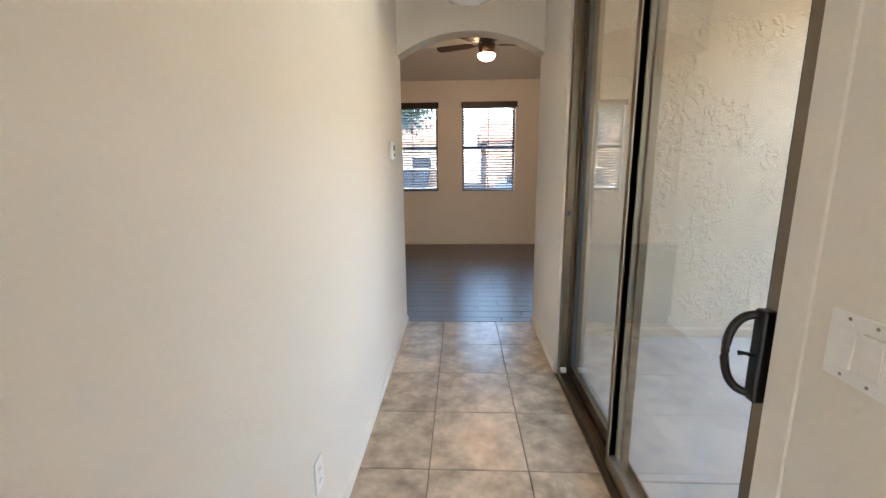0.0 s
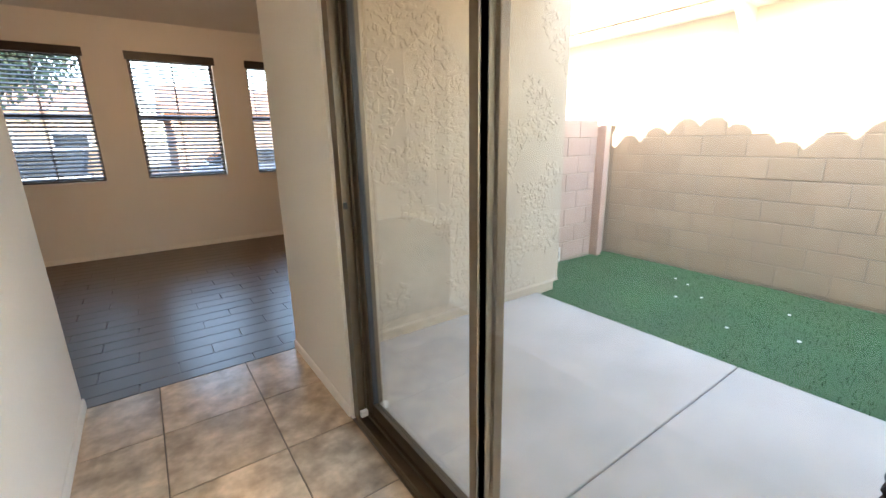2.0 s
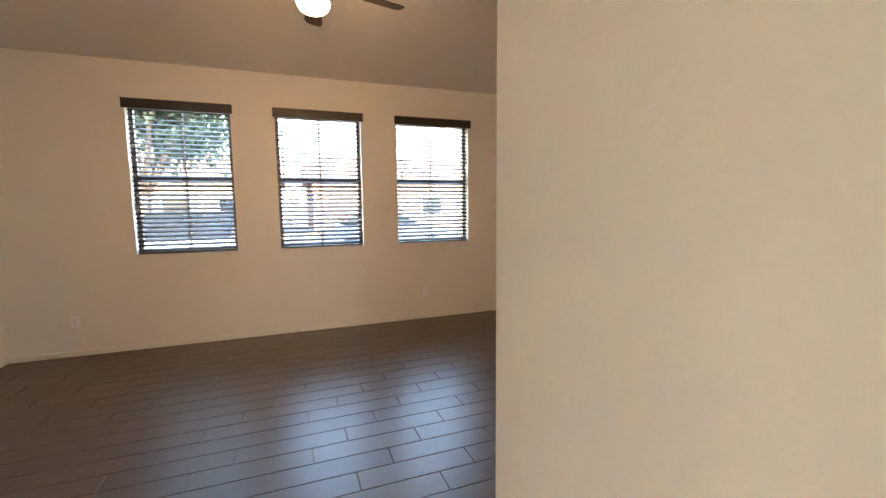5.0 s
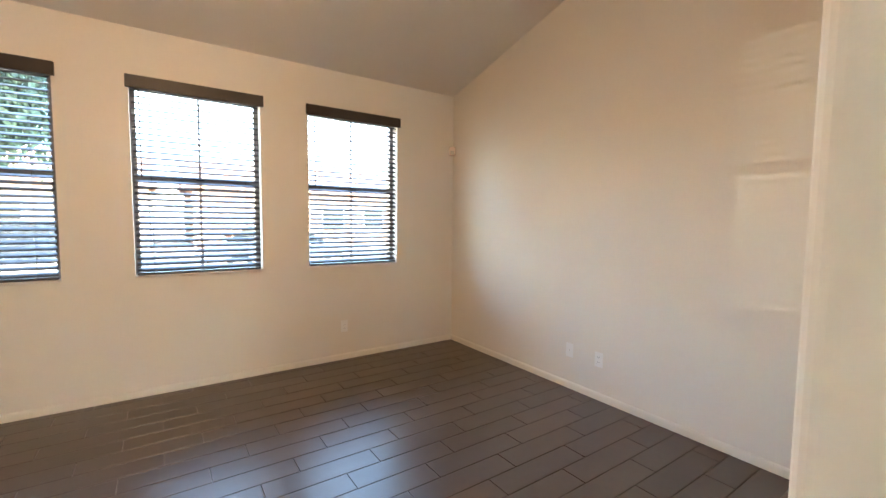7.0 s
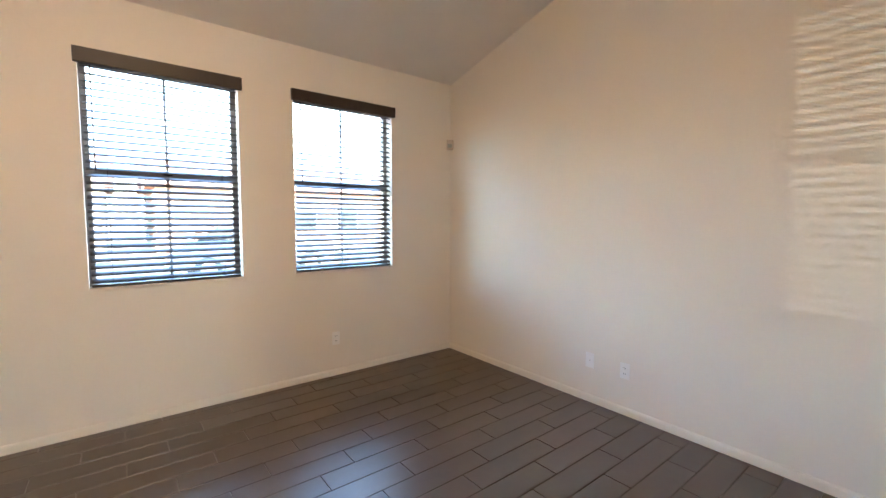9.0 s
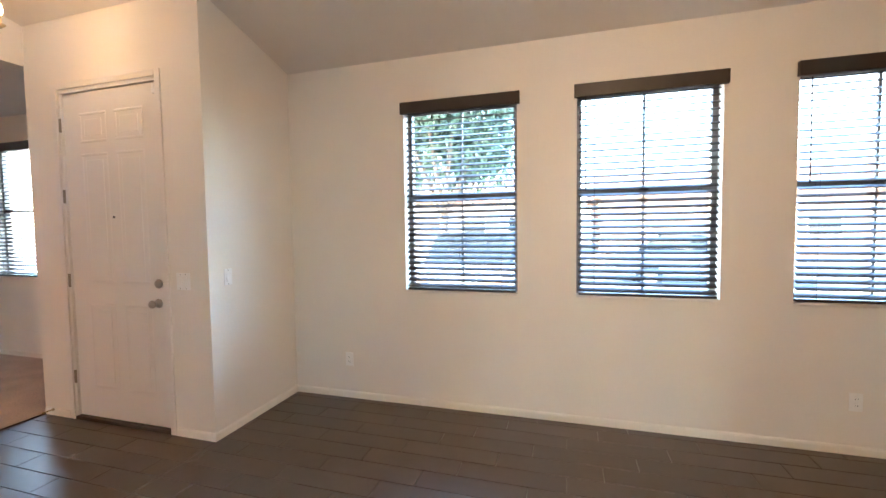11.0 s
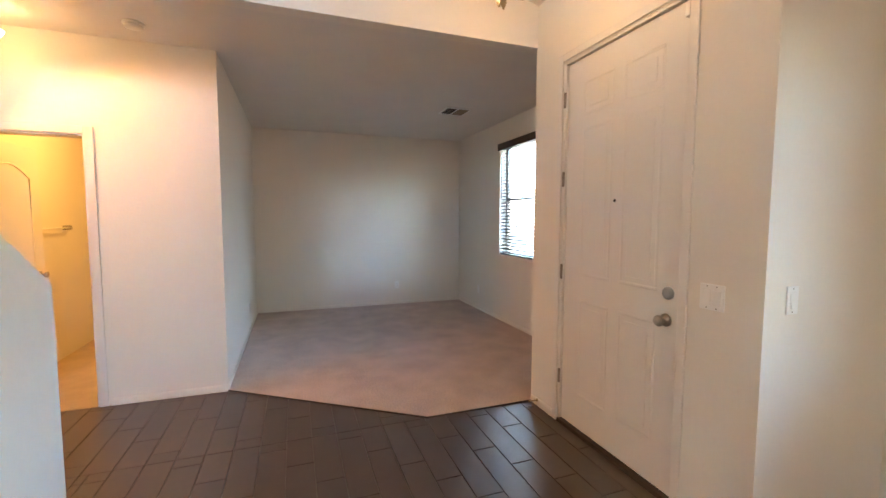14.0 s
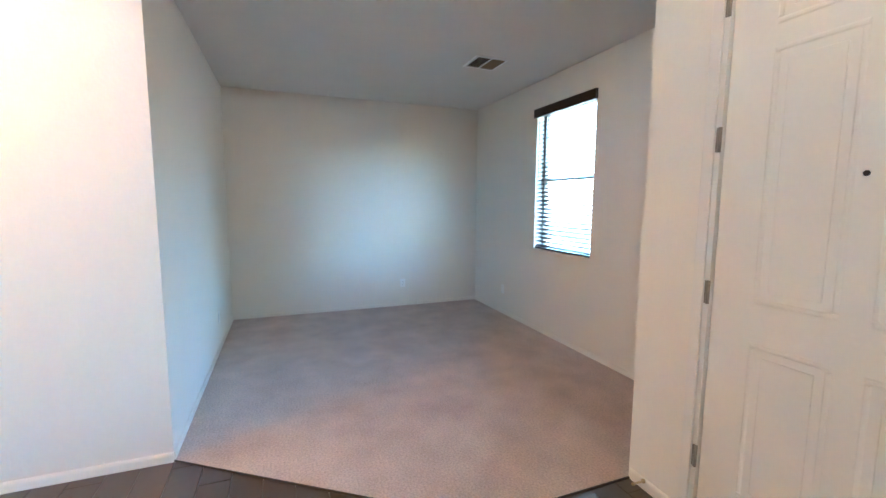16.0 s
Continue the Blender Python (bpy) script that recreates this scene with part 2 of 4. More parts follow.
# ---- plan ----
WEST, EAST, NORTH, SOUTH = -2.17, 3.10, 7.80, 4.065   # great room
HALL_L, HALL_R = -0.33, 0.785                        # hall
TILE_END = 4.05
DOOR_Y = 6.90                                        # front door wall
HEADER_X = -3.84
CARPET_S, CARPET_N, CARPET_W, CORNER_X = 4.62, 7.86, -7.78, -4.84
RISE = 0.27                                          # slope of the vault


def vault(y):
    return 2.75 + RISE * (NORTH - y)


# north wall with three windows; the windows' openings
WINDOWS = ((-1.12, -0.235), (0.18, 1.075), (1.475, 2.39))
SILL, HEAD = 0.93, 2.37
setting("wall_north", pieces(B(), "x", WEST - 0.12, EAST + 0.15, NORTH, NORTH + 0.16, -0.1, 2.9, [(a, b, SILL, HEAD) for a, b in WINDOWS]), M_WALL, "cream painted wall with three windows", "wall")
setting("wall_east", prism(B(), [(3.935, -0.1), (NORTH, -0.1), (NORTH, 2.9), (3.935, vault(3.935) + 0.1)], EAST, EAST + 0.10), M_WALL, "cream painted side wall of the great room", "wall")
setting("wall_alcove", prism(B(), [(DOOR_Y, -0.1), (NORTH, -0.1), (NORTH, 2.88), (DOOR_Y, vault(DOOR_Y) + 0.1)], WEST - 0.12, WEST), M_WALL, "cream painted wall beside the front door", "wall")
setting("wall_front_door", pieces(B(), "x", HEADER_X - 0.01, WEST - 0.12, DOOR_Y, DOOR_Y + 0.12, -0.1, 3.2, [(-3.515, -2.545, -0.1, 2.47)]), M_WALL, "cream painted wall round the front door", "wall")
setting("wall_south_east", box(box(B(), HALL_R + 0.03, EAST, 3.93, SOUTH, -0.1, 3.85), HALL_R, HALL_R + 0.03, 3.90, SOUTH, 2.2, 3.85), M_WALL, "cream painted wall of the great room", "wall")
# vaulted ceiling
def sloped(y0, y1, x0, x1):
    return prism(B(), [(y0, vault(y0)), (y1, vault(y1)), (y1, vault(y1) + 0.2), (y0, vault(y0) + 0.2)], x0, x1)


setting("ceiling_vault", sloped(3.9, NORTH + 0.16, HEADER_X - 0.1, EAST + 0.1), M_CEIL, "cream textured vaulted ceiling", "ceiling")
setting("ceiling_stair", sloped(2.8, 3.9, HEADER_X - 0.1, HALL_L - 0.02), M_CEIL, "cream textured ceiling over the stair", "ceiling")
setting("ceiling_low", box(B(), CARPET_W - 0.1, HEADER_X - 0.1, 2.2, CARPET_N + 0.1, 2.74, 2.9), M_CEIL, "flat cream textured ceiling", "ceiling")
setting("wall_header", box(B(), HEADER_X - 0.1, HEADER_X, 2.9, DOOR_Y + 0.1, 2.695, 4.2), M_WALL, "cream painted header over the open room", "wall")
setting("ceiling_hall", box(B(), HALL_L - 0.1, HALL_R + 0.2, -2.6, 3.95, 2.74, 2.9), M_CEIL, "flat cream hall ceiling", "ceiling")


# hall walls, arch and slider opening
def arch(bm, x0, x1, y0, y1, spring, rise, top):
    n = 18
    pts = []
    w = (x1 - x0) / 2
    r = (w * w + rise * rise) / (2 * rise)
    for i in range(n + 1):
        x = x0 + (x1 - x0) * i / n
        pts.append((x, spring + rise - r + math.sqrt(max(r * r - (x - x0 - w) ** 2, 0))))
    for (xa, za), (xb, zb) in zip(pts, pts[1:]):
        prism(bm, [(xa, za), (xb, zb), (xb, top), (xa, top)], y0, y1, "y")
    bmesh.ops.remove_doubles(bm, verts=bm.verts[:], dist=1e-5)
    return bm


setting("wall_arch", arch(box(B(), HALL_L - 0.12, HALL_L, 3.90, SOUTH, 2.2, 3.85), HALL_L, HALL_R, 3.90, SOUTH, 2.20, 0.165, 3.85), M_WALL, "cream wall with a shallow arch over the hall's end", "wall")
SL0, SL1, SLTOP = 1.262, 3.135, 2.42
wall_hall = B()
pieces(wall_hall, "y", -2.6, 3.90, HALL_R, 0.93, -0.1, 2.9, [(SL0, SL1, -0.1, SLTOP)])
setting("wall_hall_east", wall_hall, M_WALL, "cream hall wall with the sliding door's opening", "wall")


def rounded_end(name, x, y0, y1, z1, label):
    """A rounded drywall corner that ends a wall towards the great room."""
    bm = B()
    box(bm, x[0], x[1], y0, y1, 0.0, z1)
    es = [e for e in bm.edges if abs(e.verts[0].co.z - e.verts[1].co.z) > 0.5 and e.verts[0].co.y > y1 - 0.001]
    bmesh.ops.bevel(bm, geom=es, offset=0.022, segments=5, profile=0.5, affect="EDGES")
    for f in bm.faces:
        f.smooth = False
    return setting(name, bm, M_WALL, label, "wall")


rounded_end("wall_hall_end_east", (HALL_R, HALL_R + 0.10), 3.90, SOUTH + 0.002, 2.2, "rounded cream wall end under the arch")
rounded_end("wall_hall_end_west", (HALL_L - 0.12, HALL_L), 3.90, SOUTH + 0.002, 2.2, "rounded cream wall end under the arch")
setting("wall_hall_west", box(B(), HALL_L - 0.12, HALL_L, -2.6, 3.90, -0.1, 2.9), M_WALL, "long cream painted hall wall", "wall")
# Unseen; its opening is added to brighten the hall from behind.
setting("wall_hall_back", pieces(B(), "x", HALL_L - 0.12, 0.93, -2.72, -2.6, -0.1, 2.9, [(HALL_L + 0.25, HALL_R - 0.25, 0.02, 2.1)]), M_WALL, "unseen cream wall with an opening added for daylight", "wall")
# stair knee wall with a sloped top, and the walls that close the stair
setting("wall_knee", prism(B(), [(-3.51, -0.1), (HALL_L - 0.12, -0.1), (HALL_L - 0.12, 3.85), (-0.9, 3.85), (-0.9, 3.03), (-3.51, 1.124)], 3.98, SOUTH + 0.025, "y"), M_WALL, "pale painted half wall with a sloping top", "wall")
setting("wall_stair_back", box(B(), CORNER_X, HALL_L - 0.12, 2.78, 2.9, -0.1, 4.3), M_WALL, "plain cream wall behind the stair", "wall")
# carpeted room and bathroom
BD0, BD1, BDTOP = 2.985, 3.75, 2.04
setting("wall_bath_door", pieces(B(), "y", 2.9, CARPET_S - 0.12, CORNER_X - 0.12, CORNER_X, -0.1, 2.76, [(BD0, BD1, -0.1, BDTOP)]), M_WALL, "cream wall with the bathroom door", "wall")
setting("wall_carpet_south", box(B(), CARPET_W - 0.1, CORNER_X, CARPET_S - 0.12, CARPET_S, -0.1, 2.76), M_WALL, "pale wall of the carpeted room", "wall")
setting("wall_carpet_west", box(B(), CARPET_W - 0.12, CARPET_W, 2.6, CARPET_N, -0.1, 2.76), M_WALL, "pale end wall of the carpeted room", "wall")
CW = (-6.27, -5.345)
setting("wall_carpet_north", pieces(B(), "x", CARPET_W - 0.12, HEADER_X + 0.1, CARPET_N, CARPET_N + 0.16, -0.1, 2.9, [(CW[0], CW[1], SILL, HEAD + 0.04)]), M_WALL, "pale wall with one window", "wall")
setting("wall_carpet_east", box(B(), HEADER_X - 0.005, HEADER_X + 0.1, DOOR_Y + 0.12, CARPET_N, -0.1, 2.9), M_WALL, "pale wall behind the front door jamb", "wall")
setting("wall_bath_south", box(B(), CARPET_W - 0.1, CORNER_X - 0.12, 2.80, 2.92, -0.1, 2.76), M_WALL, "bathroom side wall", "wall")

# base slab under all floors
setting("floor_slab", box(box(B(), CARPET_W - 0.2, 0.93, 2.7, 3.93, -0.2, -0.012), CARPET_W - 0.2, EAST + 0.1, 3.93, NORTH, -0.2, -0.012), M_PGROUT, "slab with grout under the planks", "floor")
setting("floor_slab_hall", box(B(), HALL_L - 0.1, 0.93, -2.7, 2.7, -0.2, -0.012), M_GROUT, "slab with grout under the hall tiles", "floor")
setting("floor_grout_hall", box(B(), HALL_L, HALL_R, -2.6, TILE_END, -0.0118, -0.004), M_GROUT, "brown grout between the hall tiles", "floor")
setting("floor_carpet", prism(B(), [(CORNER_X, CARPET_S), (HEADER_X, 6.04), (HEADER_X, CARPET_N), (CARPET_W, CARPET_N), (CARPET_W, CARPET_S)], -0.011, 0.012, "z"), M_CARPET, "worn tan cut-pile carpet", "carpet")
setting("floor_bathroom", box(B(), CARPET_W, CORNER_X - 0.0, 2.92, CARPET_S - 0.12, -0.011, 0.003), M_BATHTILE, "tan bathroom floor tile", "floor")
edge = B()
tube(edge, [(CORNER_X, CARPET_S + 0.004, 0.004), (HEADER_X + 0.003, 6.037, 0.004), (HEADER_X + 0.003, DOOR_Y, 0.004)], 0.007, 6)
setting("trim_carpet_edge", edge, M_BAND, "dark edging strip along the carpet", "trim")


# baseboards
def baseboard(name, x0, y0, x1, y1, nx, ny):
    """A low white board with a small round top along a wall whose free side faces (nx, ny)."""
    bm = B()
    prof = [(0, 0), (0.010, 0), (0.010, 0.040), (0.007, 0.050), (0.003, 0.055), (0, 0.056)]
    low = [bm.verts.new((x0 + nx * d, y0 + ny * d, z)) for d, z in prof]
    high = [bm.verts.new((x1 + nx * d, y1 + ny * d, z)) for d, z in prof]
    for i in range(len(prof)):
        j = (i + 1) % len(prof)
        bm.faces.new((low[i], low[j], high[j], high[i]))
    bm.faces.new(low)
    bm.faces.new(high[::-1])
    bmesh.ops.recalc_face_normals(bm, faces=bm.faces[:])
    setting(name, bm, M_WALL, "low white painted baseboard", "baseboard")


baseboard("baseboard_north", WEST, NORTH, EAST, NORTH, 0, -1)
baseboard("baseboard_east", EAST, SOUTH, EAST, NORTH, -1, 0)
baseboard("baseboard_alcove", WEST, DOOR_Y, WEST, NORTH, 1, 0)
baseboard("baseboard_door_right", -2.50, DOOR_Y, WEST + 0.011, DOOR_Y, 0, -1)
baseboard("baseboard_door_left", HEADER_X, DOOR_Y, -3.56, DOOR_Y, 0, -1)
baseboard("baseboard_hall_west", HALL_L, -2.6, HALL_L, SOUTH, 1, 0)
baseboard("baseboard_hall_east", HALL_R, SL1 + 0.01, HALL_R, SOUTH, -1, 0)
baseboard("baseboard_hall_near", HALL_R, -2.6, HALL_R, SL0 - 0.02, -1, 0)
baseboard("baseboard_south", HALL_R, SOUTH + 0.002, EAST, SOUTH + 0.002, 0, 1)
baseboard("baseboard_knee", -3.52, SOUTH + 0.025, HALL_L - 0.12, SOUTH + 0.025, 0, 1)
baseboard("baseboard_knee_end", -3.51, 3.98, -3.51, SOUTH + 0.036, -1, 0)
baseboard("baseboard_bath", CORNER_X, BD1 + 0.07, CORNER_X, CARPET_S, 1, 0)
baseboard("baseboard_carpet_south", CARPET_W, CARPET_S, CORNER_X, CARPET_S, 0, 1)
baseboard("baseboard_carpet_west", CARPET_W, CARPET_S, CARPET_W, CARPET_N, 1, 0)
baseboard("baseboard_carpet_north", CARPET_W, CARPET_N, HEADER_X, CARPET_N, 0, -1)


# ---- windows and blinds ----
def window(name, x0, x1, y, sill, head, bars=True):
    """A bronze single-hung window set back in a wall whose room side is y."""
    w = tagged(new(name), "bronze framed single-hung window in a deep reveal", "window", "house windows", "structure")
    w.location = ((x0 + x1) / 2, y, sill)
    h, g = (x1 - x0) / 2, head - sill
    f = B()
    for a in (-h, h - 0.035):
        box(f, a, a + 0.035, 0.10, 0.15, 0, g)
    box(f, -h + 0.035, h - 0.035, 0.10, 0.15, 0, 0.035)
    box(f, -h + 0.035, h - 0.035, 0.10, 0.15, g - 0.035, g)
    part("window_frame", f, M_WINFRAME, w)
    mid = g * 0.515
    part("meeting_rail", box(B(), -h + 0.035, h - 0.035, 0.095, 0.14, mid - 0.022, mid + 0.022), M_WINFRAME, w)
    for a, b in ((0.035, mid - 0.022), (mid + 0.022, g - 0.035)):
        if bars:
            part("muntin", box(B(), -0.007, 0.007, 0.112, 0.132, a, b), M_WINFRAME, w)
        p = part("pane", box(B(), -h + 0.036, h - 0.036, 0.120, 0.124, a, b), M_GLASS, w)
        p.visible_shadow = False
    part("window_sill", box(B(), -h, h, -0.012, 0.10, -0.012, 0.004, 0.003), M_TRIM, w, "white painted sill")
    lock = B()
    box(lock, -0.03, 0.03, 0.075, 0.095, mid + 0.0, mid + 0.022, 0.004)
    part("sash_lock", lock, M_BLACK, w)
    return w


def blind(x0, x1, y, sill, head, group, tilt=0.46):
    """A horizontal blind of open slats hung in the reveal, with a wide valance on the wall."""
    h = (x1 - x0) / 2
    g = head - sill
    b = thing("window_blind", (x0 + x1) / 2, y, sill, "dark brown faux-wood blind with open slats", "blind", group)
    v = box(B(), -h - 0.018, h + 0.022, -0.034, -0.004, g - 0.055, g + 0.035, 0.004)
    part("valance", v, M_VALANCE, b, "flat dark brown valance")
    part("head_rail", box(B(), -h + 0.012, h - 0.012, 0.005, 0.055, g - 0.045, g - 0.004, 0.003), M_VALANCE, b)
    pitch = 0.0445
    bm = B()
    n = 6
    top, bot = [], []
    for i in range(n + 1):
        u = -0.024 + 0.048 * i / n
        z = 0.003 * (1 - (u / 0.024) ** 2) + u * tilt
        top.append((u + 0.03, z + 0.0016))
        bot.append((u + 0.03, z - 0.0016))
    prism(bm, top + bot[::-1], -h + 0.014, h - 0.014)
    slat = to_mesh("slat", bm, M_SLAT)
    z = 0.045
    while z < g - 0.06:
        s = new("slat", slat)
        s.parent = b
        s.matrix_basis = pose(0, 0, z, random.uniform(-0.6, 0.6), random.uniform(-0.05, 0.05), 0)
        z += pitch
    part("bottom_rail", box(B(), -h + 0.014, h - 0.014, 0.006, 0.054, 0.006, 0.024, 0.004), M_VALANCE, b)
    for x in (-h + 0.12, 0.0, h - 0.12):
        c = B()
        for yy in (0.0045, 0.0555):
            tube(c, [(x, yy, 0.02), (x, yy, g - 0.03)], 0.0011, 5)
        part("ladder_cord", c, M_CORD, b)
    wand = B()
    tube(wand, [(-h + 0.06, -0.006, g - 0.06), (-h + 0.062, -0.010, g - 0.7)], 0.004, 8)
    part("tilt_wand", wand, M_VALANCE, b)
    return b


for i, (a, c) in enumerate(WINDOWS):
    window("window_%d" % (i + 1), a, c, NORTH, SILL, HEAD)
    blind(a, c, NORTH, SILL, HEAD, "great room blinds")
window("window_4", *CW, CARPET_N, SILL, HEAD + 0.04, False)
blind(*CW, CARPET_N, SILL, HEAD + 0.04, "carpeted room blinds", 0.38)


# ---- sliding patio door ----
slider = tagged(new("door_patio"), "closed bronze-framed sliding glass patio door", "sliding door", kind="structure")
slider.location = (0.01, 0, 0)
fr = B()
# The near jamb's bronze is lightened against the shade of its recess.
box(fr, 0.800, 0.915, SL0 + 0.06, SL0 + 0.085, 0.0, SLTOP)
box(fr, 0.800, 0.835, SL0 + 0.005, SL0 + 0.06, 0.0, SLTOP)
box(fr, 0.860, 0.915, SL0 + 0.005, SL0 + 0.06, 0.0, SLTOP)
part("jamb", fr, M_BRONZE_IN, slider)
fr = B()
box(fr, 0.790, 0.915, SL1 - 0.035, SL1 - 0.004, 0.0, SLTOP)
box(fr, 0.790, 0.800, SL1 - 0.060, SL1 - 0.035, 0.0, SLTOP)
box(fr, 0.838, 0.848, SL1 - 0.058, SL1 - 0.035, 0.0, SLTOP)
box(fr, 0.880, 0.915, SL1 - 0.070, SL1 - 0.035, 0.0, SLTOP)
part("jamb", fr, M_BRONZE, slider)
fr = B()
box(fr, 0.790, 0.915, SL0 + 0.085, SL1 - 0.06, SLTOP - 0.035, SLTOP - 0.004)
part("head_track", fr, M_BRONZE, slider)
fr = B()
box(fr, 0.785, 0.915, SL0 + 0.085, SL1 - 0.06, -0.01, 0.016)
for xx in (0.786, 0.835, 0.905):
    box(fr, xx, xx + 0.006, SL0 + 0.085, SL1 - 0.06, 0.016, 0.034)
part("sill_track", fr, M_BRONZE, slider)
part("roller_latch", box(B(), 0.792, 0.812, SL1 - 0.066, SL1 - 0.040, 1.065, 1.095, 0.003), M_BLACK, slider)


def panel(name, x, y0, y1, inner, label, near, far):
    p = B()
    for a, b in ((y0, y0 + near), (y1 - far, y1)):
        box(p, x, x + 0.034, a, b, 0.03, SLTOP - 0.03, 0.003)
    box(p, x + 0.001, x + 0.033, y0 + near, y1 - far, 0.03, 0.095)
    box(p, x + 0.001, x + 0.033, y0 + near, y1 - far, SLTOP - 0.09, SLTOP - 0.03)
    ob = part(name, p, inner, slider, label)
    g = part("pane", box(B(), x + 0.015, x + 0.020, y0 + near, y1 - far, 0.095, SLTOP - 0.09), M_GLASS, ob)
    g.visible_shadow = False
    seal = B()
    box(seal, x + 0.004, x + 0.030, y0 + near - 0.001, y0 + near + 0.006, 0.09, SLTOP - 0.085)
    box(seal, x + 0.004, x + 0.030, y1 - far - 0.006, y1 - far + 0.001, 0.09, SLTOP - 0.085)
    part("seal", seal, M_RUBBER, ob)
    return ob


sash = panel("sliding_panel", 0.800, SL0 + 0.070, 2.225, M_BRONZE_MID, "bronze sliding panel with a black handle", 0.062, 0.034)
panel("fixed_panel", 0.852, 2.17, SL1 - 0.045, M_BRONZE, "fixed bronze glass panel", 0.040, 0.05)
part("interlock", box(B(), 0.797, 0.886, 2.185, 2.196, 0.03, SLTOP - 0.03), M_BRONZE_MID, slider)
# black pull with a loop grip and thumb turn
hz = 0.968
part("handle_plate", box(B(), 0.768, 0.799, 1.350, 1.384, hz - 0.104, hz + 0.104, 0.006), M_BLACK, sash, "black handle plate")
loop = B()
pts = []
for i in range(19):
    a = math.pi * i / 18
    k = max(math.sin(a), 0.0) ** 0.7
    pts.append((0.780 - 0.054 * k, 1.372 + 0.024 * k, hz + 0.090 * math.cos(a)))
tube(loop, pts, 0.0095, 10)
part("handle_loop", loop, M_BLACK, sash, "black loop handle")
turn = B()
tube(turn, [(0.770, 1.368, hz), (0.754, 1.374, hz + 0.003), (0.742, 1.378, hz + 0.002)], [0.006, 0.004, 0.006], 8)
part("thumb_turn", turn, M_BLACK, sash)
part("keeper", box(B(), 0.786, 0.800, SL0 + 0.050, SL0 + 0.064, hz - 0.045, hz + 0.03, 0.003), M_BLACK, slider)
part("tape", box(B(), 0.795, 0.830, SL1 - 0.085, SL1 - 0.062, 0.036, 0.066, 0.002), M_PLASTIC, slider, "scrap of white plastic tape")
# painted reveal edge on the near side
rv = B()
box(rv, HALL_R - 0.003, 0.812, SL0 - 0.010, SL0 + 0.068, 0.0, SLTOP, 0.006)
setting("trim_slider_reveal", rv, M_WALL, "rounded drywall edge beside the sliding door", "trim")


# ---- front door ----
def panel_ring(bm, x0, x1, z0, z1, y):
    """A raised moulding round a sunk panel on a door face that looks to -y."""
    w = 0.022
    for a in ((x0, x1, z0, z0 + w), (x0, x1, z1 - w, z1), (x0, x0 + w, z0 + w, z1 - w), (x1 - w, x1, z0 + w, z1 - w)):
        pr = [(a[0], a[2]), (a[1], a[2]), (a[1], a[3]), (a[0], a[3])]
        low = [bm.verts.new((px, y, pz)) for px, pz in pr]
        cx, cz = (a[0] + a[1]) / 2, (a[2] + a[3]) / 2
        hi = [bm.verts.new((px + (0.007 if px < cx else -0.007), y - 0.0028, pz + (0.007 if pz < cz else -0.007))) for px, pz in pr]
        bm.faces.new(hi)
        for k in range(4):
            bm.faces.new((low[k], low[(k + 1) % 4], hi[(k + 1) % 4], hi[k]))
    box(bm, x0 + 0.05, x1 - 0.05, y - 0.0025, y + 0.001, z0 + 0.05, z1 - 0.05, 0.003)
    bmesh.ops.recalc_face_normals(bm, faces=bm.faces[:])


DX0, DX1, DTOP = -3.485, -2.570, 2.452
door = tagged(new("door_front"), "closed white six-panel front door", "door", kind="structure")
door.location = (0, 0, 0)
leaf = B()
box(leaf, DX0, DX1, DOOR_Y + 0.022, DOOR_Y + 0.065, 0.028, DTOP, 0.002)
leaf_ob = part("door_leaf", leaf, M_DOOR, door, "white painted door leaf")
for x0, x1 in ((-3.325, -3.055), (-2.975, -2.705)):
    for z0, z1 in ((0.25, 0.905), (1.06, 2.01), (2.085, 2.305)):
        bm = B()
        panel_ring(bm, x0, x1, z0, z1, DOOR_Y + 0.0222)
        part("door_panel", bm, M_DOOR, leaf_ob)
fr = B()
box(fr, -3.515, DX0 - 0.004, DOOR_Y + 0.004, DOOR_Y + 0.118, 0.0, 2.47)
box(fr, DX1 + 0.004, -2.545, DOOR_Y + 0.004, DOOR_Y + 0.118, 0.0, 2.47)
box(fr, DX0 - 0.004, DX1 + 0.004, DOOR_Y + 0.004, DOOR_Y + 0.118, DTOP + 0.004, 2.47)
part("door_frame", fr, M_DOOR, door)
fr = B()
box(fr, -3.555, -3.508, DOOR_Y - 0.012, DOOR_Y, 0.0, 2.525, 0.004)
box(fr, -2.552, -2.505, DOOR_Y - 0.012, DOOR_Y, 0.0, 2.525, 0.004)
box(fr, -3.508, -2.552, DOOR_Y - 0.012, DOOR_Y, 2.478, 2.525, 0.004)
part("casing", fr, M_DOOR, door, "flat white painted casing")
part("threshold", box(B(), DX0 - 0.01, DX1 + 0.01, DOOR_Y - 0.012, DOOR_Y + 0.12, 0.0, 0.026, 0.003), M_BAND, door, "dark brown threshold")
# Unseen dark sheet behind the leaf, added to close its gaps to daylight.
part("sweep_backing", box(B(), DX0 - 0.02, DX1 + 0.02, DOOR_Y + 0.070, DOOR_Y + 0.110, 0.0, 2.46), M_RUBBER, door)
for z in (0.331, 1.07, 1.70, 2.225):
    bm = B()
    tube(bm, [(DX0 - 0.008, DOOR_Y + 0.002, z - 0.05), (DX0 - 0.008, DOOR_Y + 0.002, z + 0.05)], 0.0075, 10)
    box(bm, DX0 - 0.022, DX0 - 0.006, DOOR_Y + 0.0, DOOR_Y + 0.005, z - 0.048, z + 0.048)
    part("hinge", bm, M_HINGE, door, "brass-grey hinge")


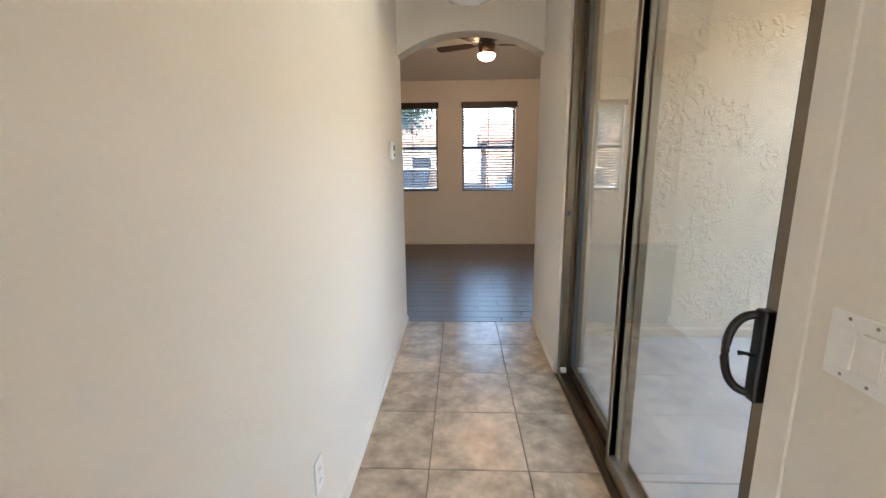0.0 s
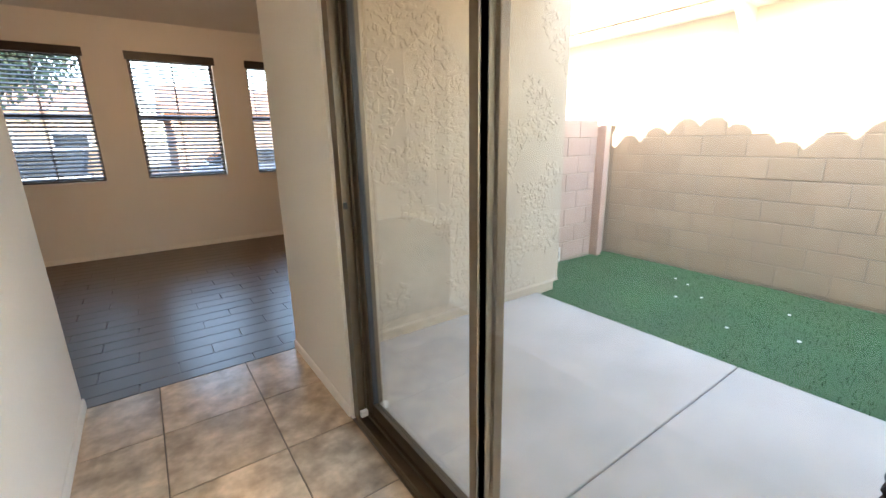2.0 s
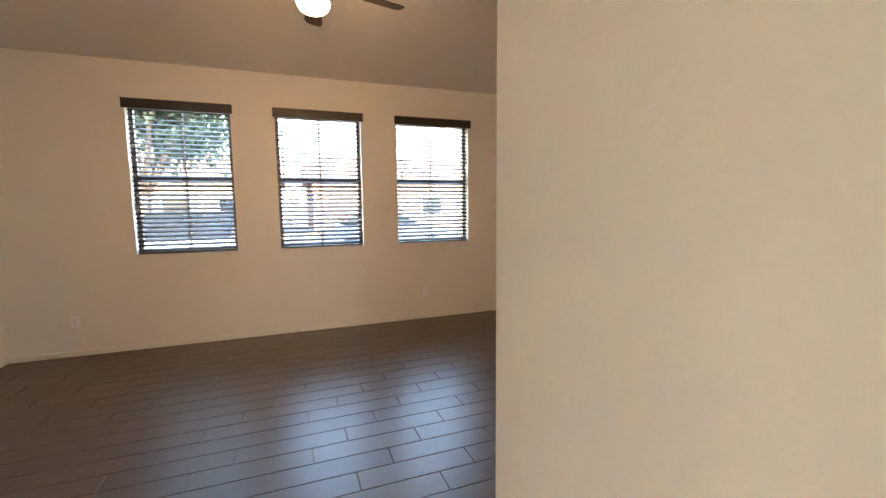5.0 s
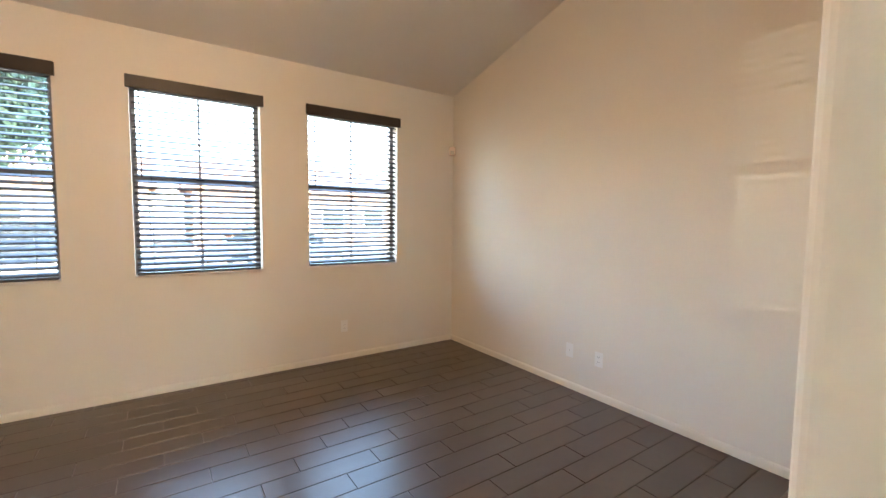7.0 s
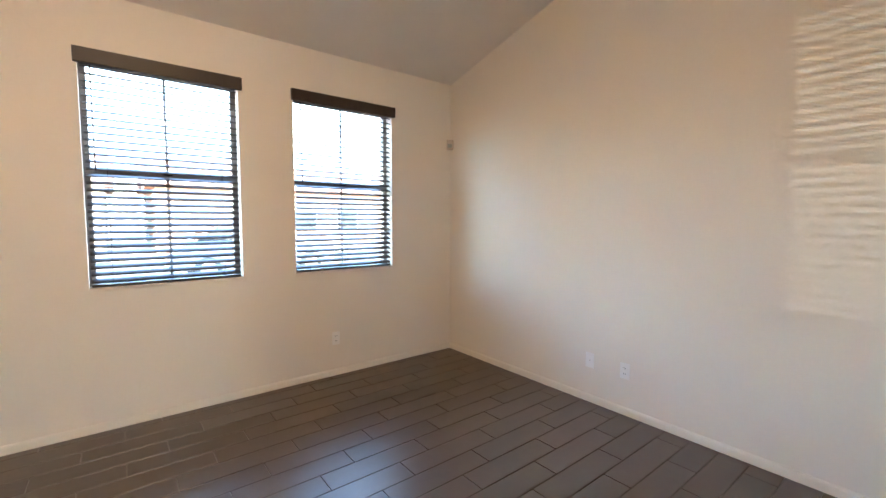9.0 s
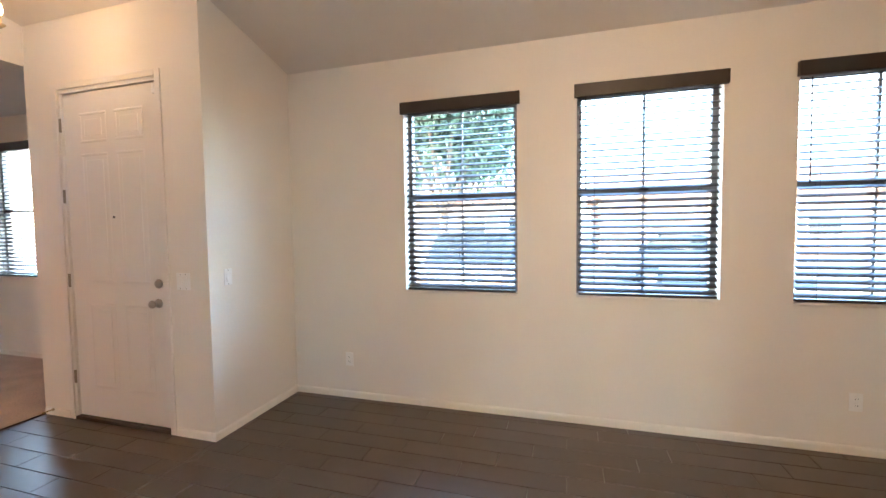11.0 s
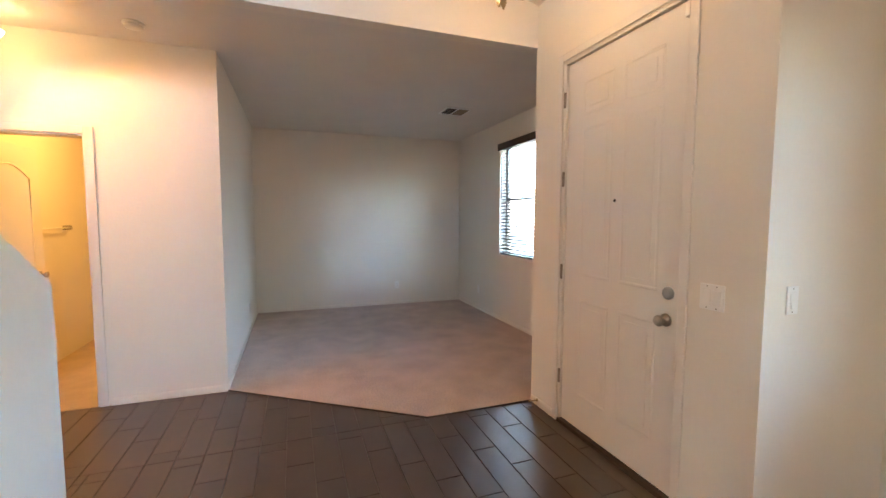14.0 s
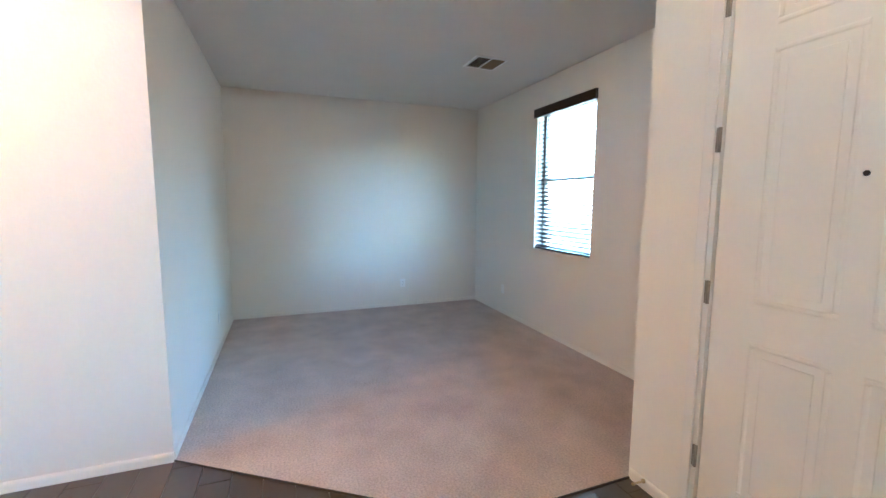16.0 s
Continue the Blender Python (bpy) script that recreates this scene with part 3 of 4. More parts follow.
def knob_mesh(profile, x, y, z):
    return lathe(B(), [(r, -h) for r, h in profile], 24, (x, y, z), "y")


face = DOOR_Y + 0.022
part("door_knob", knob_mesh([(0.033, 0.0), (0.033, 0.006), (0.026, 0.011), (0.012, 0.014), (0.011, 0.03), (0.020, 0.036), (0.028, 0.046), (0.028, 0.056), (0.020, 0.066), (0.004, 0.069)], -2.642, face, 0.925), M_NICKEL, leaf_ob, "satin nickel knob")
bolt = part("deadbolt", knob_mesh([(0.033, 0.0), (0.033, 0.008), (0.026, 0.016), (0.02, 0.018), (0.004, 0.018)], -2.632, face, 1.064), M_NICKEL, leaf_ob, "satin nickel deadbolt")
part("peephole", knob_mesh([(0.009, 0.0), (0.009, 0.003), (0.006, 0.004), (0.002, 0.003)], -3.027, face, 1.539), M_BLACK, leaf_ob)
part("door_sensor", box(B(), DX1 - 0.012, DX1 + 0.012, DOOR_Y - 0.008, DOOR_Y + 0.021, DTOP - 0.085, DTOP - 0.02, 0.003), M_PLASTIC, door, "white contact sensor")
stop = thing("door_stop", HEADER_X + 0.10, DOOR_Y - 0.012, 0.05, "brass spring door stop on the baseboard", "door stop")
part("spring", lathe(B(), [(0.011, 0.0), (0.011, -0.008), (0.005, -0.010), (0.005, -0.062), (0.008, -0.064), (0.008, -0.075), (0.003, -0.077)], 12, (0, 0, 0), "y"), M_CREAM, stop)

# ---- bathroom door, casing, towel bar ----
bath = tagged(new("door_bathroom"), "white two-panel door standing open into the bathroom", "door", kind="structure")
bath.location = (0, 0, 0)
fr = B()
for a, c in ((BD0 - 0.055, BD0 + 0.002), (BD1 - 0.002, BD1 + 0.055)):
    box(fr, CORNER_X, CORNER_X + 0.014, a, c, 0.0, BDTOP + 0.055, 0.004)
box(fr, CORNER_X, CORNER_X + 0.014, BD0 + 0.002, BD1 - 0.002, BDTOP - 0.002, BDTOP + 0.055, 0.004)
part("casing", fr, M_TRIM, bath)
fr = B()
box(fr, CORNER_X - 0.12, CORNER_X - 0.002, BD0, BD0 + 0.016, 0, BDTOP)
box(fr, CORNER_X - 0.12, CORNER_X - 0.002, BD1 - 0.016, BD1, 0, BDTOP)
box(fr, CORNER_X - 0.12, CORNER_X - 0.002, BD0 + 0.016, BD1 - 0.016, BDTOP - 0.016, BDTOP)
part("door_frame", fr, M_TRIM, bath)
lf = part("door_leaf", box(B(), 0, 0.725, 0, 0.035, 0.012, 2.02, 0.002), M_TRIM, bath)
lf.matrix_basis = pose(CORNER_X - 0.125, BD0 + 0.02, 0, 0, 0, 176)
lf.location.y += 0.035


def arched_panel(bm, x0, x1, z0, z1, rise, y):
    """A raised bead round a panel with an arched head, proud of a face that looks to -y."""
    pts = [(x0, z1), (x0, z0), (x1, z0), (x1, z1)]
    for i in range(9):
        a = i / 8
        pts.append((x1 + (x0 - x1) * a, z1 + rise * math.sin(math.pi * a)))
    tube(bm, [(px, y, pz) for px, pz in pts], 0.009, 6)


for z0, z1, rise in ((0.22, 0.83, 0.0), (1.02, 1.76, 0.10)):
    bm = B()
    arched_panel(bm, 0.13, 0.60, z0, z1, rise, 0.0)
    part("panel_bead", bm, M_TRIM, lf)
part("door_knob", lathe(B(), [(0.030, 0.0), (0.030, -0.008), (0.011, -0.012), (0.011, -0.03), (0.026, -0.042), (0.026, -0.055), (0.004, -0.062)], 20, (0.655, 0, 0.94), "y"), M_NICKEL, lf, "nickel knob")
rail = thing("towel_bar", -6.15, 2.92, 1.33, "white and chrome towel bar on the bathroom wall", "towel bar")
part("bar", tube(B(), [(-0.3, 0.06, 0), (0.5, 0.06, 0)], 0.008, 10), M_PLASTIC, rail)
for x in (-0.3, 0.5):
    part("bracket", box(B(), x - 0.018, x + 0.018, 0.0, 0.072, -0.022, 0.022, 0.006), M_NICKEL, rail)


# ---- switches, outlets, small fittings; each is built to face -y and then turned ----
def plate(name, x, y, z, turn, w, h, label, category, group=""):
    t = thing(name, x, y, z, label, category, group, turn=turn)
    part("cover_plate", box(B(), -w / 2, w / 2, -0.006, 0, -h / 2, h / 2, 0.003), M_PLASTIC, t)
    return t


def outlet(x, y, z, turn):
    t = plate("wall_outlet", x, y, z, turn, 0.07, 0.115, "white double outlet low on the wall", "outlet", "wall outlets")
    for dz in (0.02, -0.02):
        part("socket", lathe(B(), [(0.0165, 0.0), (0.0165, -0.0085), (0.015, -0.009)], 16, (0, 0, dz), "y"), M_PLASTIC, t)
        bm = B()
        for dx in (-0.006, 0.006):
            box(bm, dx - 0.0012, dx + 0.0012, -0.0095, -0.009, dz - 0.004, dz + 0.005)
        part("slot", bm, M_DARKSLOT, t)
    return t


def switch(x, y, z, turn, n, ups, label):
    t = plate("light_switch", x, y, z, turn, 0.07 + 0.046 * (n - 1), 0.116, label, "switch", "wall switches")
    for i in range(n):
        cx = (i - (n - 1) / 2) * 0.046
        part("rocker_surround", box(B(), cx - 0.0175, cx + 0.0175, -0.0066, -0.005, -0.034, 0.034), M_TRIM, t)
        bm = B()
        k = 0.006 if ups[i] else -0.006
        prism(bm, [(-0.006, -0.033), (-0.010 - k * 0.5, -0.033), (-0.0085, 0.0), (-0.010 + k * 0.5, 0.033), (-0.006, 0.033)], cx - 0.0160, cx + 0.0160)
        part("rocker", bm, M_PLASTIC, t)
        for dz in (-0.048, 0.048):
            part("screw", lathe(B(), [(0.003, -0.005), (0.003, -0.0068), (0.001, -0.007)], 10, (cx, 0, dz), "y"), M_HINGE, t)
    return t


outlet(-1.645, NORTH, 0.33, 0)
outlet(1.808, NORTH, 0.33, 0)
outlet(EAST, 5.845, 0.316, 270)
cover = plate("blank_plate", EAST, 6.12, 0.32, 270, 0.07, 0.115, "blank white cover plate low on the wall", "cover plate")
part("screw", lathe(B(), [(0.003, -0.005), (0.003, -0.0068), (0.001, -0.007)], 10, (0, 0, 0), "y"), M_HINGE, cover)
outlet(HALL_L, 1.72, 0.36, 90)
outlet(-6.7, CARPET_S, 0.33, 180)
outlet(CARPET_W, 6.75, 0.33, 90)
outlet(-6.95, CARPET_N, 0.33, 0)
switch(HALL_R, 1.150, 1.078, 270, 2, (True, False), "white double rocker switch beside the sliding door")
switch(WEST, 7.06, 1.106, 90, 1, (True,), "white rocker switch on the alcove wall")
switch(-2.385, DOOR_Y, 1.089, 0, 2, (True, False), "white double rocker switch beside the front door")
thermo = thing("thermostat", HALL_L, 3.43, 1.478, "white wall thermostat with a small dark screen", "thermostat", turn=90)
part("housing", box(B(), -0.055, 0.055, -0.026, 0, -0.06, 0.06, 0.008), M_PLASTIC, thermo)
part("screen", box(B(), -0.028, 0.028, -0.0275, -0.026, 0.0, 0.035), M_SCREEN, thermo)
part("button", lathe(B(), [(0.008, -0.026), (0.008, -0.030), (0.005, -0.031)], 14, (0, 0, -0.03), "y"), M_DARKSLOT, thermo)
sensor = thing("alarm_sensor", EAST - 0.022, NORTH - 0.022, 2.14, "beige infrared alarm sensor in the wall corner", "sensor", turn=-45)
part("housing", box(B(), -0.034, 0.034, -0.038, 0.010, -0.048, 0.048, 0.008), M_SENSOR, sensor)
part("lens", box(B(), -0.022, 0.022, -0.042, -0.037, -0.034, 0.004, 0.002), M_SCREEN, sensor)
smoke = thing("smoke_detector", -4.51, 4.18, 2.74, "round grey smoke detector on the low ceiling", "smoke detector")
part("base", lathe(B(), [(0.065, 0.0), (0.065, -0.014), (0.055, -0.016)], 28), M_PLASTIC, smoke)
part("cap", lathe(B(), [(0.055, -0.015), (0.052, -0.032), (0.03, -0.04), (0.004, -0.041)], 28), M_PLASTIC, smoke)
vent = thing("ceiling_vent", -5.93, 7.05, 2.74, "white ceiling air vent with dark louvres", "vent", turn=0)
fr = B()
for a in ((-0.16, 0.16, -0.16, -0.135), (-0.16, 0.16, 0.135, 0.16), (-0.16, -0.135, -0.135, 0.135), (0.135, 0.16, -0.135, 0.135), (-0.135, 0.135, -0.006, 0.006)):
    box(fr, a[0], a[1], a[2], a[3], -0.010, 0.0)
part("frame", fr, M_PLASTIC, vent)
# Flat dark sheet stands in for the unlit duct behind the louvres.
part("backing", box(B(), -0.135, 0.135, -0.135, 0.135, -0.003, -0.001), M_DARKSLOT, vent)
for way in (-1, 1):
    for i in range(6):
        yy = way * (0.014 + 0.021 * i)
        bm = B()
        prism(bm, [(yy, -0.003), (yy + way * 0.002, -0.003), (yy + way * 0.015, -0.014), (yy + way * 0.012, -0.014)], -0.134, 0.134)
        part("slat", bm, M_BRONZE_IN, vent)

# ---- lights ----
fan = thing("ceiling_fan", 0.47, 5.95, vault(5.95), "dark bronze ceiling fan with five walnut blades and a lit bowl", "ceiling fan")
drop = vault(5.95) - 2.66
part("canopy", lathe(B(), [(0.07, 0.03), (0.07, -0.02), (0.045, -0.06), (0.018, -0.075)], 24), M_FAN, fan)
part("downrod", tube(B(), [(0, 0, -0.05), (0, 0, -drop + 0.16)], 0.012, 12), M_FAN, fan)
part("motor_housing", lathe(B(), [(0.03, -drop + 0.25), (0.085, -drop + 0.21), (0.105, -drop + 0.15), (0.10, -drop + 0.09), (0.085, -drop + 0.05), (0.09, -drop + 0.03)], 28), M_FAN, fan)
part("light_bowl", lathe(B(), [(0.105, -drop + 0.03), (0.104, -drop + 0.012), (0.085, -drop - 0.018), (0.05, -drop - 0.036), (0.005, -drop - 0.042)], 28), M_FANGLOW, fan, "lit frosted glass bowl")
blade = B()
outline = [(0.17, -0.035), (0.24, -0.058), (0.60, -0.066), (0.645, -0.05), (0.655, 0.0), (0.645, 0.05), (0.60, 0.066), (0.24, 0.058), (0.17, 0.035)]
prism(blade, outline, -0.004, 0.004, "z")
blade_me = to_mesh("blade", blade, M_FAN)
for i in range(5):
    o = new("blade", blade_me)
    o.parent = fan
    o.matrix_basis = Matrix.Translation((0, 0, -drop + 0.15)) @ pose(0, 0, 0, 0, 0, 14 + 72 * i) @ pose(0, 0, 0, 12, 0, 0)
    iron = B()
    box(iron, 0.085, 0.22, -0.016, 0.016, -0.010, -0.004, 0.002)
    ir = part("blade_iron", iron, M_FAN, fan)
    ir.matrix_basis = o.matrix_basis.copy()

ch = thing("chandelier", -2.98, 6.16, vault(6.16), "antique cream chandelier with lit candle bulbs and crystal drops", "chandelier")
H = vault(6.16)
part("canopy", lathe(B(), [(0.055, 0.02), (0.055, -0.015), (0.03, -0.035), (0.008, -0.04)], 20), M_CREAM, ch)
part("chain", tube(B(), [(0, 0, -0.03), (0, 0, 2.90 - H)], 0.006, 8), M_CREAM, ch)
part("column", lathe(B(), [(0.012, 2.92 - H), (0.035, 2.90 - H), (0.014, 2.87 - H), (0.020, 2.80 - H), (0.042, 2.77 - H), (0.016, 2.74 - H), (0.030, 2.66 - H), (0.018, 2.60 - H), (0.05, 2.565 - H), (0.03, 2.54 - H), (0.010, 2.52 - H), (0.016, 2.49 - H), (0.003, 2.46 - H)], 16), M_CREAM, ch)
for i in range(5):
    a = radians(20 + 72 * i)
    ca, sa = math.cos(a), math.sin(a)
    pts = [(r * ca, r * sa, z - H) for r, z in ((0.02, 2.55), (0.06, 2.525), (0.11, 2.53), (0.15, 2.565), (0.16, 2.61))]
    arm = part("arm", tube(B(), pts, 0.006, 8), M_CREAM, ch)
    part("cup", lathe(B(), [(0.008, 2.60 - H), (0.030, 2.62 - H), (0.026, 2.625 - H), (0.012, 2.63 - H), (0.013, 2.67 - H)], 14, (0.16 * ca, 0.16 * sa, 0)), M_CREAM, arm)
    part("bulb", lathe(B(), [(0.009, 2.67 - H), (0.018, 2.69 - H), (0.020, 2.705 - H), (0.012, 2.735 - H), (0.002, 2.755 - H)], 14, (0.16 * ca, 0.16 * sa, 0)), M_BULB, arm, "lit candle bulb")
    part("crystal_drop", lathe(B(), [(0.002, 2.60 - H), (0.010, 2.575 - H), (0.002, 2.55 - H)], 8, (0.155 * ca, 0.155 * sa, 0)), M_CRYSTAL, arm)
    part("scroll", tube(B(), [(r * ca, r * sa, z - H) for r, z in ((0.03, 2.78), (0.065, 2.80), (0.06, 2.76), (0.035, 2.70))], 0.005, 6), M_CREAM, ch)

hl = thing("hall_light", 0.2, 3.0, 2.74, "crystal bowl ceiling light in the hall", "ceiling light")
part("canopy", lathe(B(), [(0.06, 0.0), (0.06, -0.02), (0.02, -0.03)], 24), M_NICKEL, hl)
part("stem", tube(B(), [(0, 0, -0.02), (0, 0, -0.36)], 0.008, 10), M_NICKEL, hl)
part("shade", lathe(B(), [(0.13, -0.36), (0.16, -0.38), (0.155, -0.43), (0.12, -0.475), (0.06, -0.50), (0.005, -0.505)], 32), M_CRYSTAL, hl, "faceted pressed-glass bowl")
dl = thing("spotlight_bar", -4.26, 3.30, 2.74, "bronze ceiling spotlight bar with lit frosted glass heads", "ceiling light")
part("canopy", lathe(B(), [(0.065, 0.0), (0.065, -0.018), (0.05, -0.028), (0.012, -0.03)], 28), M_FAN, dl)
part("bar", tube(B(), [(-0.27, 0.155, -0.05), (-0.12, 0.07, -0.045), (0, 0, -0.04), (0.12, -0.07, -0.045), (0.27, -0.155, -0.05)], 0.011, 10), M_FAN, dl)
for eye, target in HALL_HEADS:
    here = Vector(eye) - Vector((-4.26, 3.30, 2.74))
    way = (Vector(target) - Vector(eye)).normalized()
    turned = way.to_track_quat("Z", "Y").to_matrix().to_4x4()
    neck = part("neck", tube(B(), [(here.x, here.y, -0.05), (here.x, here.y, -0.09), here - way * 0.045], [0.012, 0.009, 0.012], 10), M_FAN, dl)
    bm = lathe(B(), [(0.026, -0.05), (0.032, -0.045), (0.034, -0.03), (0.03, -0.026)], 20)
    bm.transform(Matrix.Translation(here) @ turned)
    part("socket_cap", bm, M_FAN, dl)
    bm = lathe(B(), [(0.030, -0.028), (0.036, 0.0), (0.042, 0.045), (0.038, 0.045), (0.012, 0.02)], 24)
    bm.transform(Matrix.Translation(here) @ turned)
    part("shade", bm, M_LAMPGLOW, dl, "lit frosted glass shade")

# ---- patio and side yard ----
PZ, TZ = -0.06, -0.09
setting("wall_patio_stucco", box(B(), 0.93, EAST + 0.13, 3.865, 3.93, 0.03, 3.4), M_STUCCO, "sand-finish tan stucco wall beside the patio", "wall")
setting("wall_patio_plinth", box(B(), 0.93, EAST + 0.10, 3.885, 3.93, -0.3, 0.03), M_STUCCO, "stucco wall foot below a weep ledge", "wall")
setting("trim_weep_ledge", prism(B(), [(3.855, 0.016), (3.93, 0.016), (3.93, 0.034), (3.864, 0.034)], 0.93, EAST + 0.14), M_STUCCO, "weep screed ledge along the stucco wall", "trim")
setting("wall_house_east_stucco", box(B(), EAST + 0.10, EAST + 0.13, 3.93, NORTH + 0.2, -0.3, 3.0), M_STUCCO, "tan stucco end wall of the house", "wall")
st = B()
# The south part is unseen and added to keep sun off the turf.
pieces(st, "y", -9.0, 3.865, 0.93, 0.97, -0.3, 2.9, [(SL0 - 0.01, SL1 + 0.01, -0.3, SLTOP + 0.01)])
setting("wall_patio_house", st, M_STUCCO, "tan stucco house wall round the sliding door", "wall")
# trowelled skips on the stucco
skip = B()
rng = random.Random(4)
for i in range(4200):
    x, z = rng.uniform(0.97, 3.2), rng.uniform(0.05, 2.42)
    if noise.noise(Vector((x * 3.2, 1.7, z * 3.2))) < 0.02:
        continue
    n, r = rng.randint(6, 9), rng.uniform(0.012, 0.048)
    lean, stretch, depth = rng.uniform(0, math.pi), rng.uniform(0.3, 0.75), rng.uniform(0.002, 0.0055)
    ring, inner = [], []
    for k in range(n):
        a = 2 * math.pi * k / n
        rr = r * rng.uniform(0.55, 1.25)
        u, v = rr * math.cos(a), rr * stretch * math.sin(a)
        px, pz = u * math.cos(lean) - v * math.sin(lean), u * math.sin(lean) + v * math.cos(lean)
        ring.append(skip.verts.new((min(max(x + px, 0.972), 3.225), 3.8655, max(z + pz, 0.045))))
        inner.append(skip.verts.new((min(max(x + px * 0.62, 0.972), 3.225), 3.8655 - depth, max(z + pz * 0.62, 0.046))))
    for k in range(n):
        skip.faces.new((ring[k], ring[(k + 1) % n], inner[(k + 1) % n], inner[k]))
    skip.faces.new(inner)
bmesh.ops.recalc_face_normals(skip, faces=skip.faces[:])
tagged(part("stucco_trowel_marks", skip, M_STUCCO), "raised trowel marks on the stucco", "stucco", kind="stuff")
# patio slabs with a tooled joint
slabs = tagged(new("patio"), "pale concrete patio slab with a tooled joint", "patio", kind="structure")
slabs.location = (0.97, 0, PZ)
part("slab", box(B(), 0, 2.0, 2.217, 3.885, -0.2, 0, 0.008), M_CONCRETE, slabs)
part("slab", box(B(), 0, 2.0, -9.0, 2.211, -0.2, 0, 0.008), M_CONCRETE, slabs)
turf = B()
nx, ny = 20, 118
grid = [[turf.verts.new((2.965 + 1.885 * i / nx, -9.0 + 13.46 * j / ny, TZ + 0.012 * noise.noise(Vector((i * 0.35, j * 0.35, 3))) - (0.02 if i == 0 else 0))) for j in range(ny + 1)] for i in range(nx + 1)]
for i in range(nx):
    for j in range(ny):
        turf.faces.new((grid[i][j], grid[i + 1][j], grid[i + 1][j + 1], grid[i][j + 1])).smooth = True
setting("ground_turf", turf, M_TURF, "rumpled green artificial turf", "turf")
tf = B()
r2 = random.Random(8)
for i in range(15000):
    x, y = 2.985 + 1.85 * r2.random(), -0.5 + 4.9 * r2.random()
    a, h = r2.uniform(0, 6.28), r2.uniform(0.012, 0.028)
    dx, dy = 0.0025 * math.cos(a), 0.0025 * math.sin(a)
    lx, ly = r2.uniform(-0.012, 0.012), r2.uniform(-0.012, 0.012)
    z = TZ + 0.004
    tf.faces.new([tf.verts.new(p) for p in ((x - dx, y - dy, z), (x + dx, y + dy, z), (x + lx, y + ly, z + h))])
tagged(part("turf_blades", tf, M_TURF), "short green plastic turf blades", "turf", kind="stuff")
for k, (x, y) in enumerate(((4.31, 3.14), (4.05, 2.9), (3.9, 3.05), (4.4, 3.3), (3.55, 2.5), (3.7, 2.1), (4.2, 2.3))):
    bm = B()
    bmesh.ops.create_icosphere(bm, subdivisions=1, radius=0.016)
    for v in bm.verts:
        v.co *= 0.7 + 0.5 * rng.random()
        v.co.z *= 0.5
    bm.transform(Matrix.Translation((x, y, TZ + 0.018)))
    tagged(part("scrap", bm, M_PLASTIC), "small pale scrap lying on the turf", "debris", "scraps on the turf")
# patio roof with barrel tiles at its eave
# Runs on southward out of view, added to block sun under the eave.
setting("patio_roof", prism(B(), [(0.93, 2.72), (2.88, 2.49), (2.88, 2.61), (0.93, 2.90)], -9.0, 3.93, "y"), M_NEIGHBOUR, "stucco patio roof slab", "roof")
et = B()
y = -8.9
while y < 3.9:
    n = 8
    # Unseen tile ends step in and out to shape the block wall's shadow.
    phase = ((4.3 - y) / 1.8) % 1.0
    reach = 3.24 - 0.34 * (phase / 0.4 if phase < 0.4 else max(1 - (phase - 0.4) / 0.45, 0))
    lo, hi = [], []
    for i in range(n + 1):
        a = math.pi * i / n
        lo.append(et.verts.new((reach + 0.008 * (i % 2), y + 0.13 * math.cos(a), 2.58 + 0.11 * math.sin(a))))
        hi.append(et.verts.new((2.6, y + 0.12 * math.cos(a), 2.64 + 0.10 * math.sin(a))))
    for i in range(n):
        et.faces.new((lo[i], lo[i + 1], hi[i + 1], hi[i]))
    et.faces.new(lo)
    et.faces.new(hi[::-1])
    y += 0.26
bmesh.ops.recalc_face_normals(et, faces=et.faces[:])
setting("roof_eave_tiles", et, M_ROOF, "unseen clay barrel tiles along the patio eave, stepped to shape its shadow", "roof")

# block walls: the core of mortar, the blocks come at the end
BX, BTOP = 4.86, 1.54
fence = tagged(new("block_wall_long"), "tan concrete block garden wall", "garden wall", kind="structure")
fence.location = (BX, 0, TZ - 0.1)
part("mortar_core", box(B(), 0.0015, 0.14, -9.0, 4.52, 0.0, BTOP - TZ + 0.09), M_MORTAR, fence)
fence2 = tagged(new("block_wall_short"), "pinkish concrete block garden wall across the side yard", "garden wall", kind="structure")
fence2.location = (EAST + 0.13, 4.47, TZ - 0.1)
part("mortar_core", box(B(), 0, BX - EAST - 0.13, 0.0015, 0.14, 0.0, BTOP - TZ + 0.08), M_MORTAR, fence2)
# Set off the walls' corner so that it lines up in the camera's view.
post = thing("wall_post", 4.62, 4.40, TZ - 0.02, "tan block pier with a cap beside the garden wall corner", "pier")
part("shaft", box(B(), -0.045, 0.045, -0.045, 0.07, 0, BTOP - TZ + 0.03, 0.004), M_BLOCKP, post)
part("cap", box(B(), -0.06, 0.075, -0.06, 0.085, BTOP - TZ + 0.03, BTOP - TZ + 0.075, 0.005), M_BLOCKP, post)

# neighbour's house beyond the wall
nb = thing("neighbour_house", 7.0, 2.0, -0.2, "cream stucco neighbouring house with a tile roof", "house")
part("wall", box(B(), 0, 6, -9, 6.2, 0, 3.15), M_NEIGHBOUR, nb)
part("fascia", box(B(), -0.62, -0.58, -9.5, 6.7, 3.12, 3.30), M_NEIGHBOUR, nb)
part("soffit", box(B(), -0.58, 0, -9.5, 6.7, 3.15, 3.18), M_NEIGHBOUR, nb)
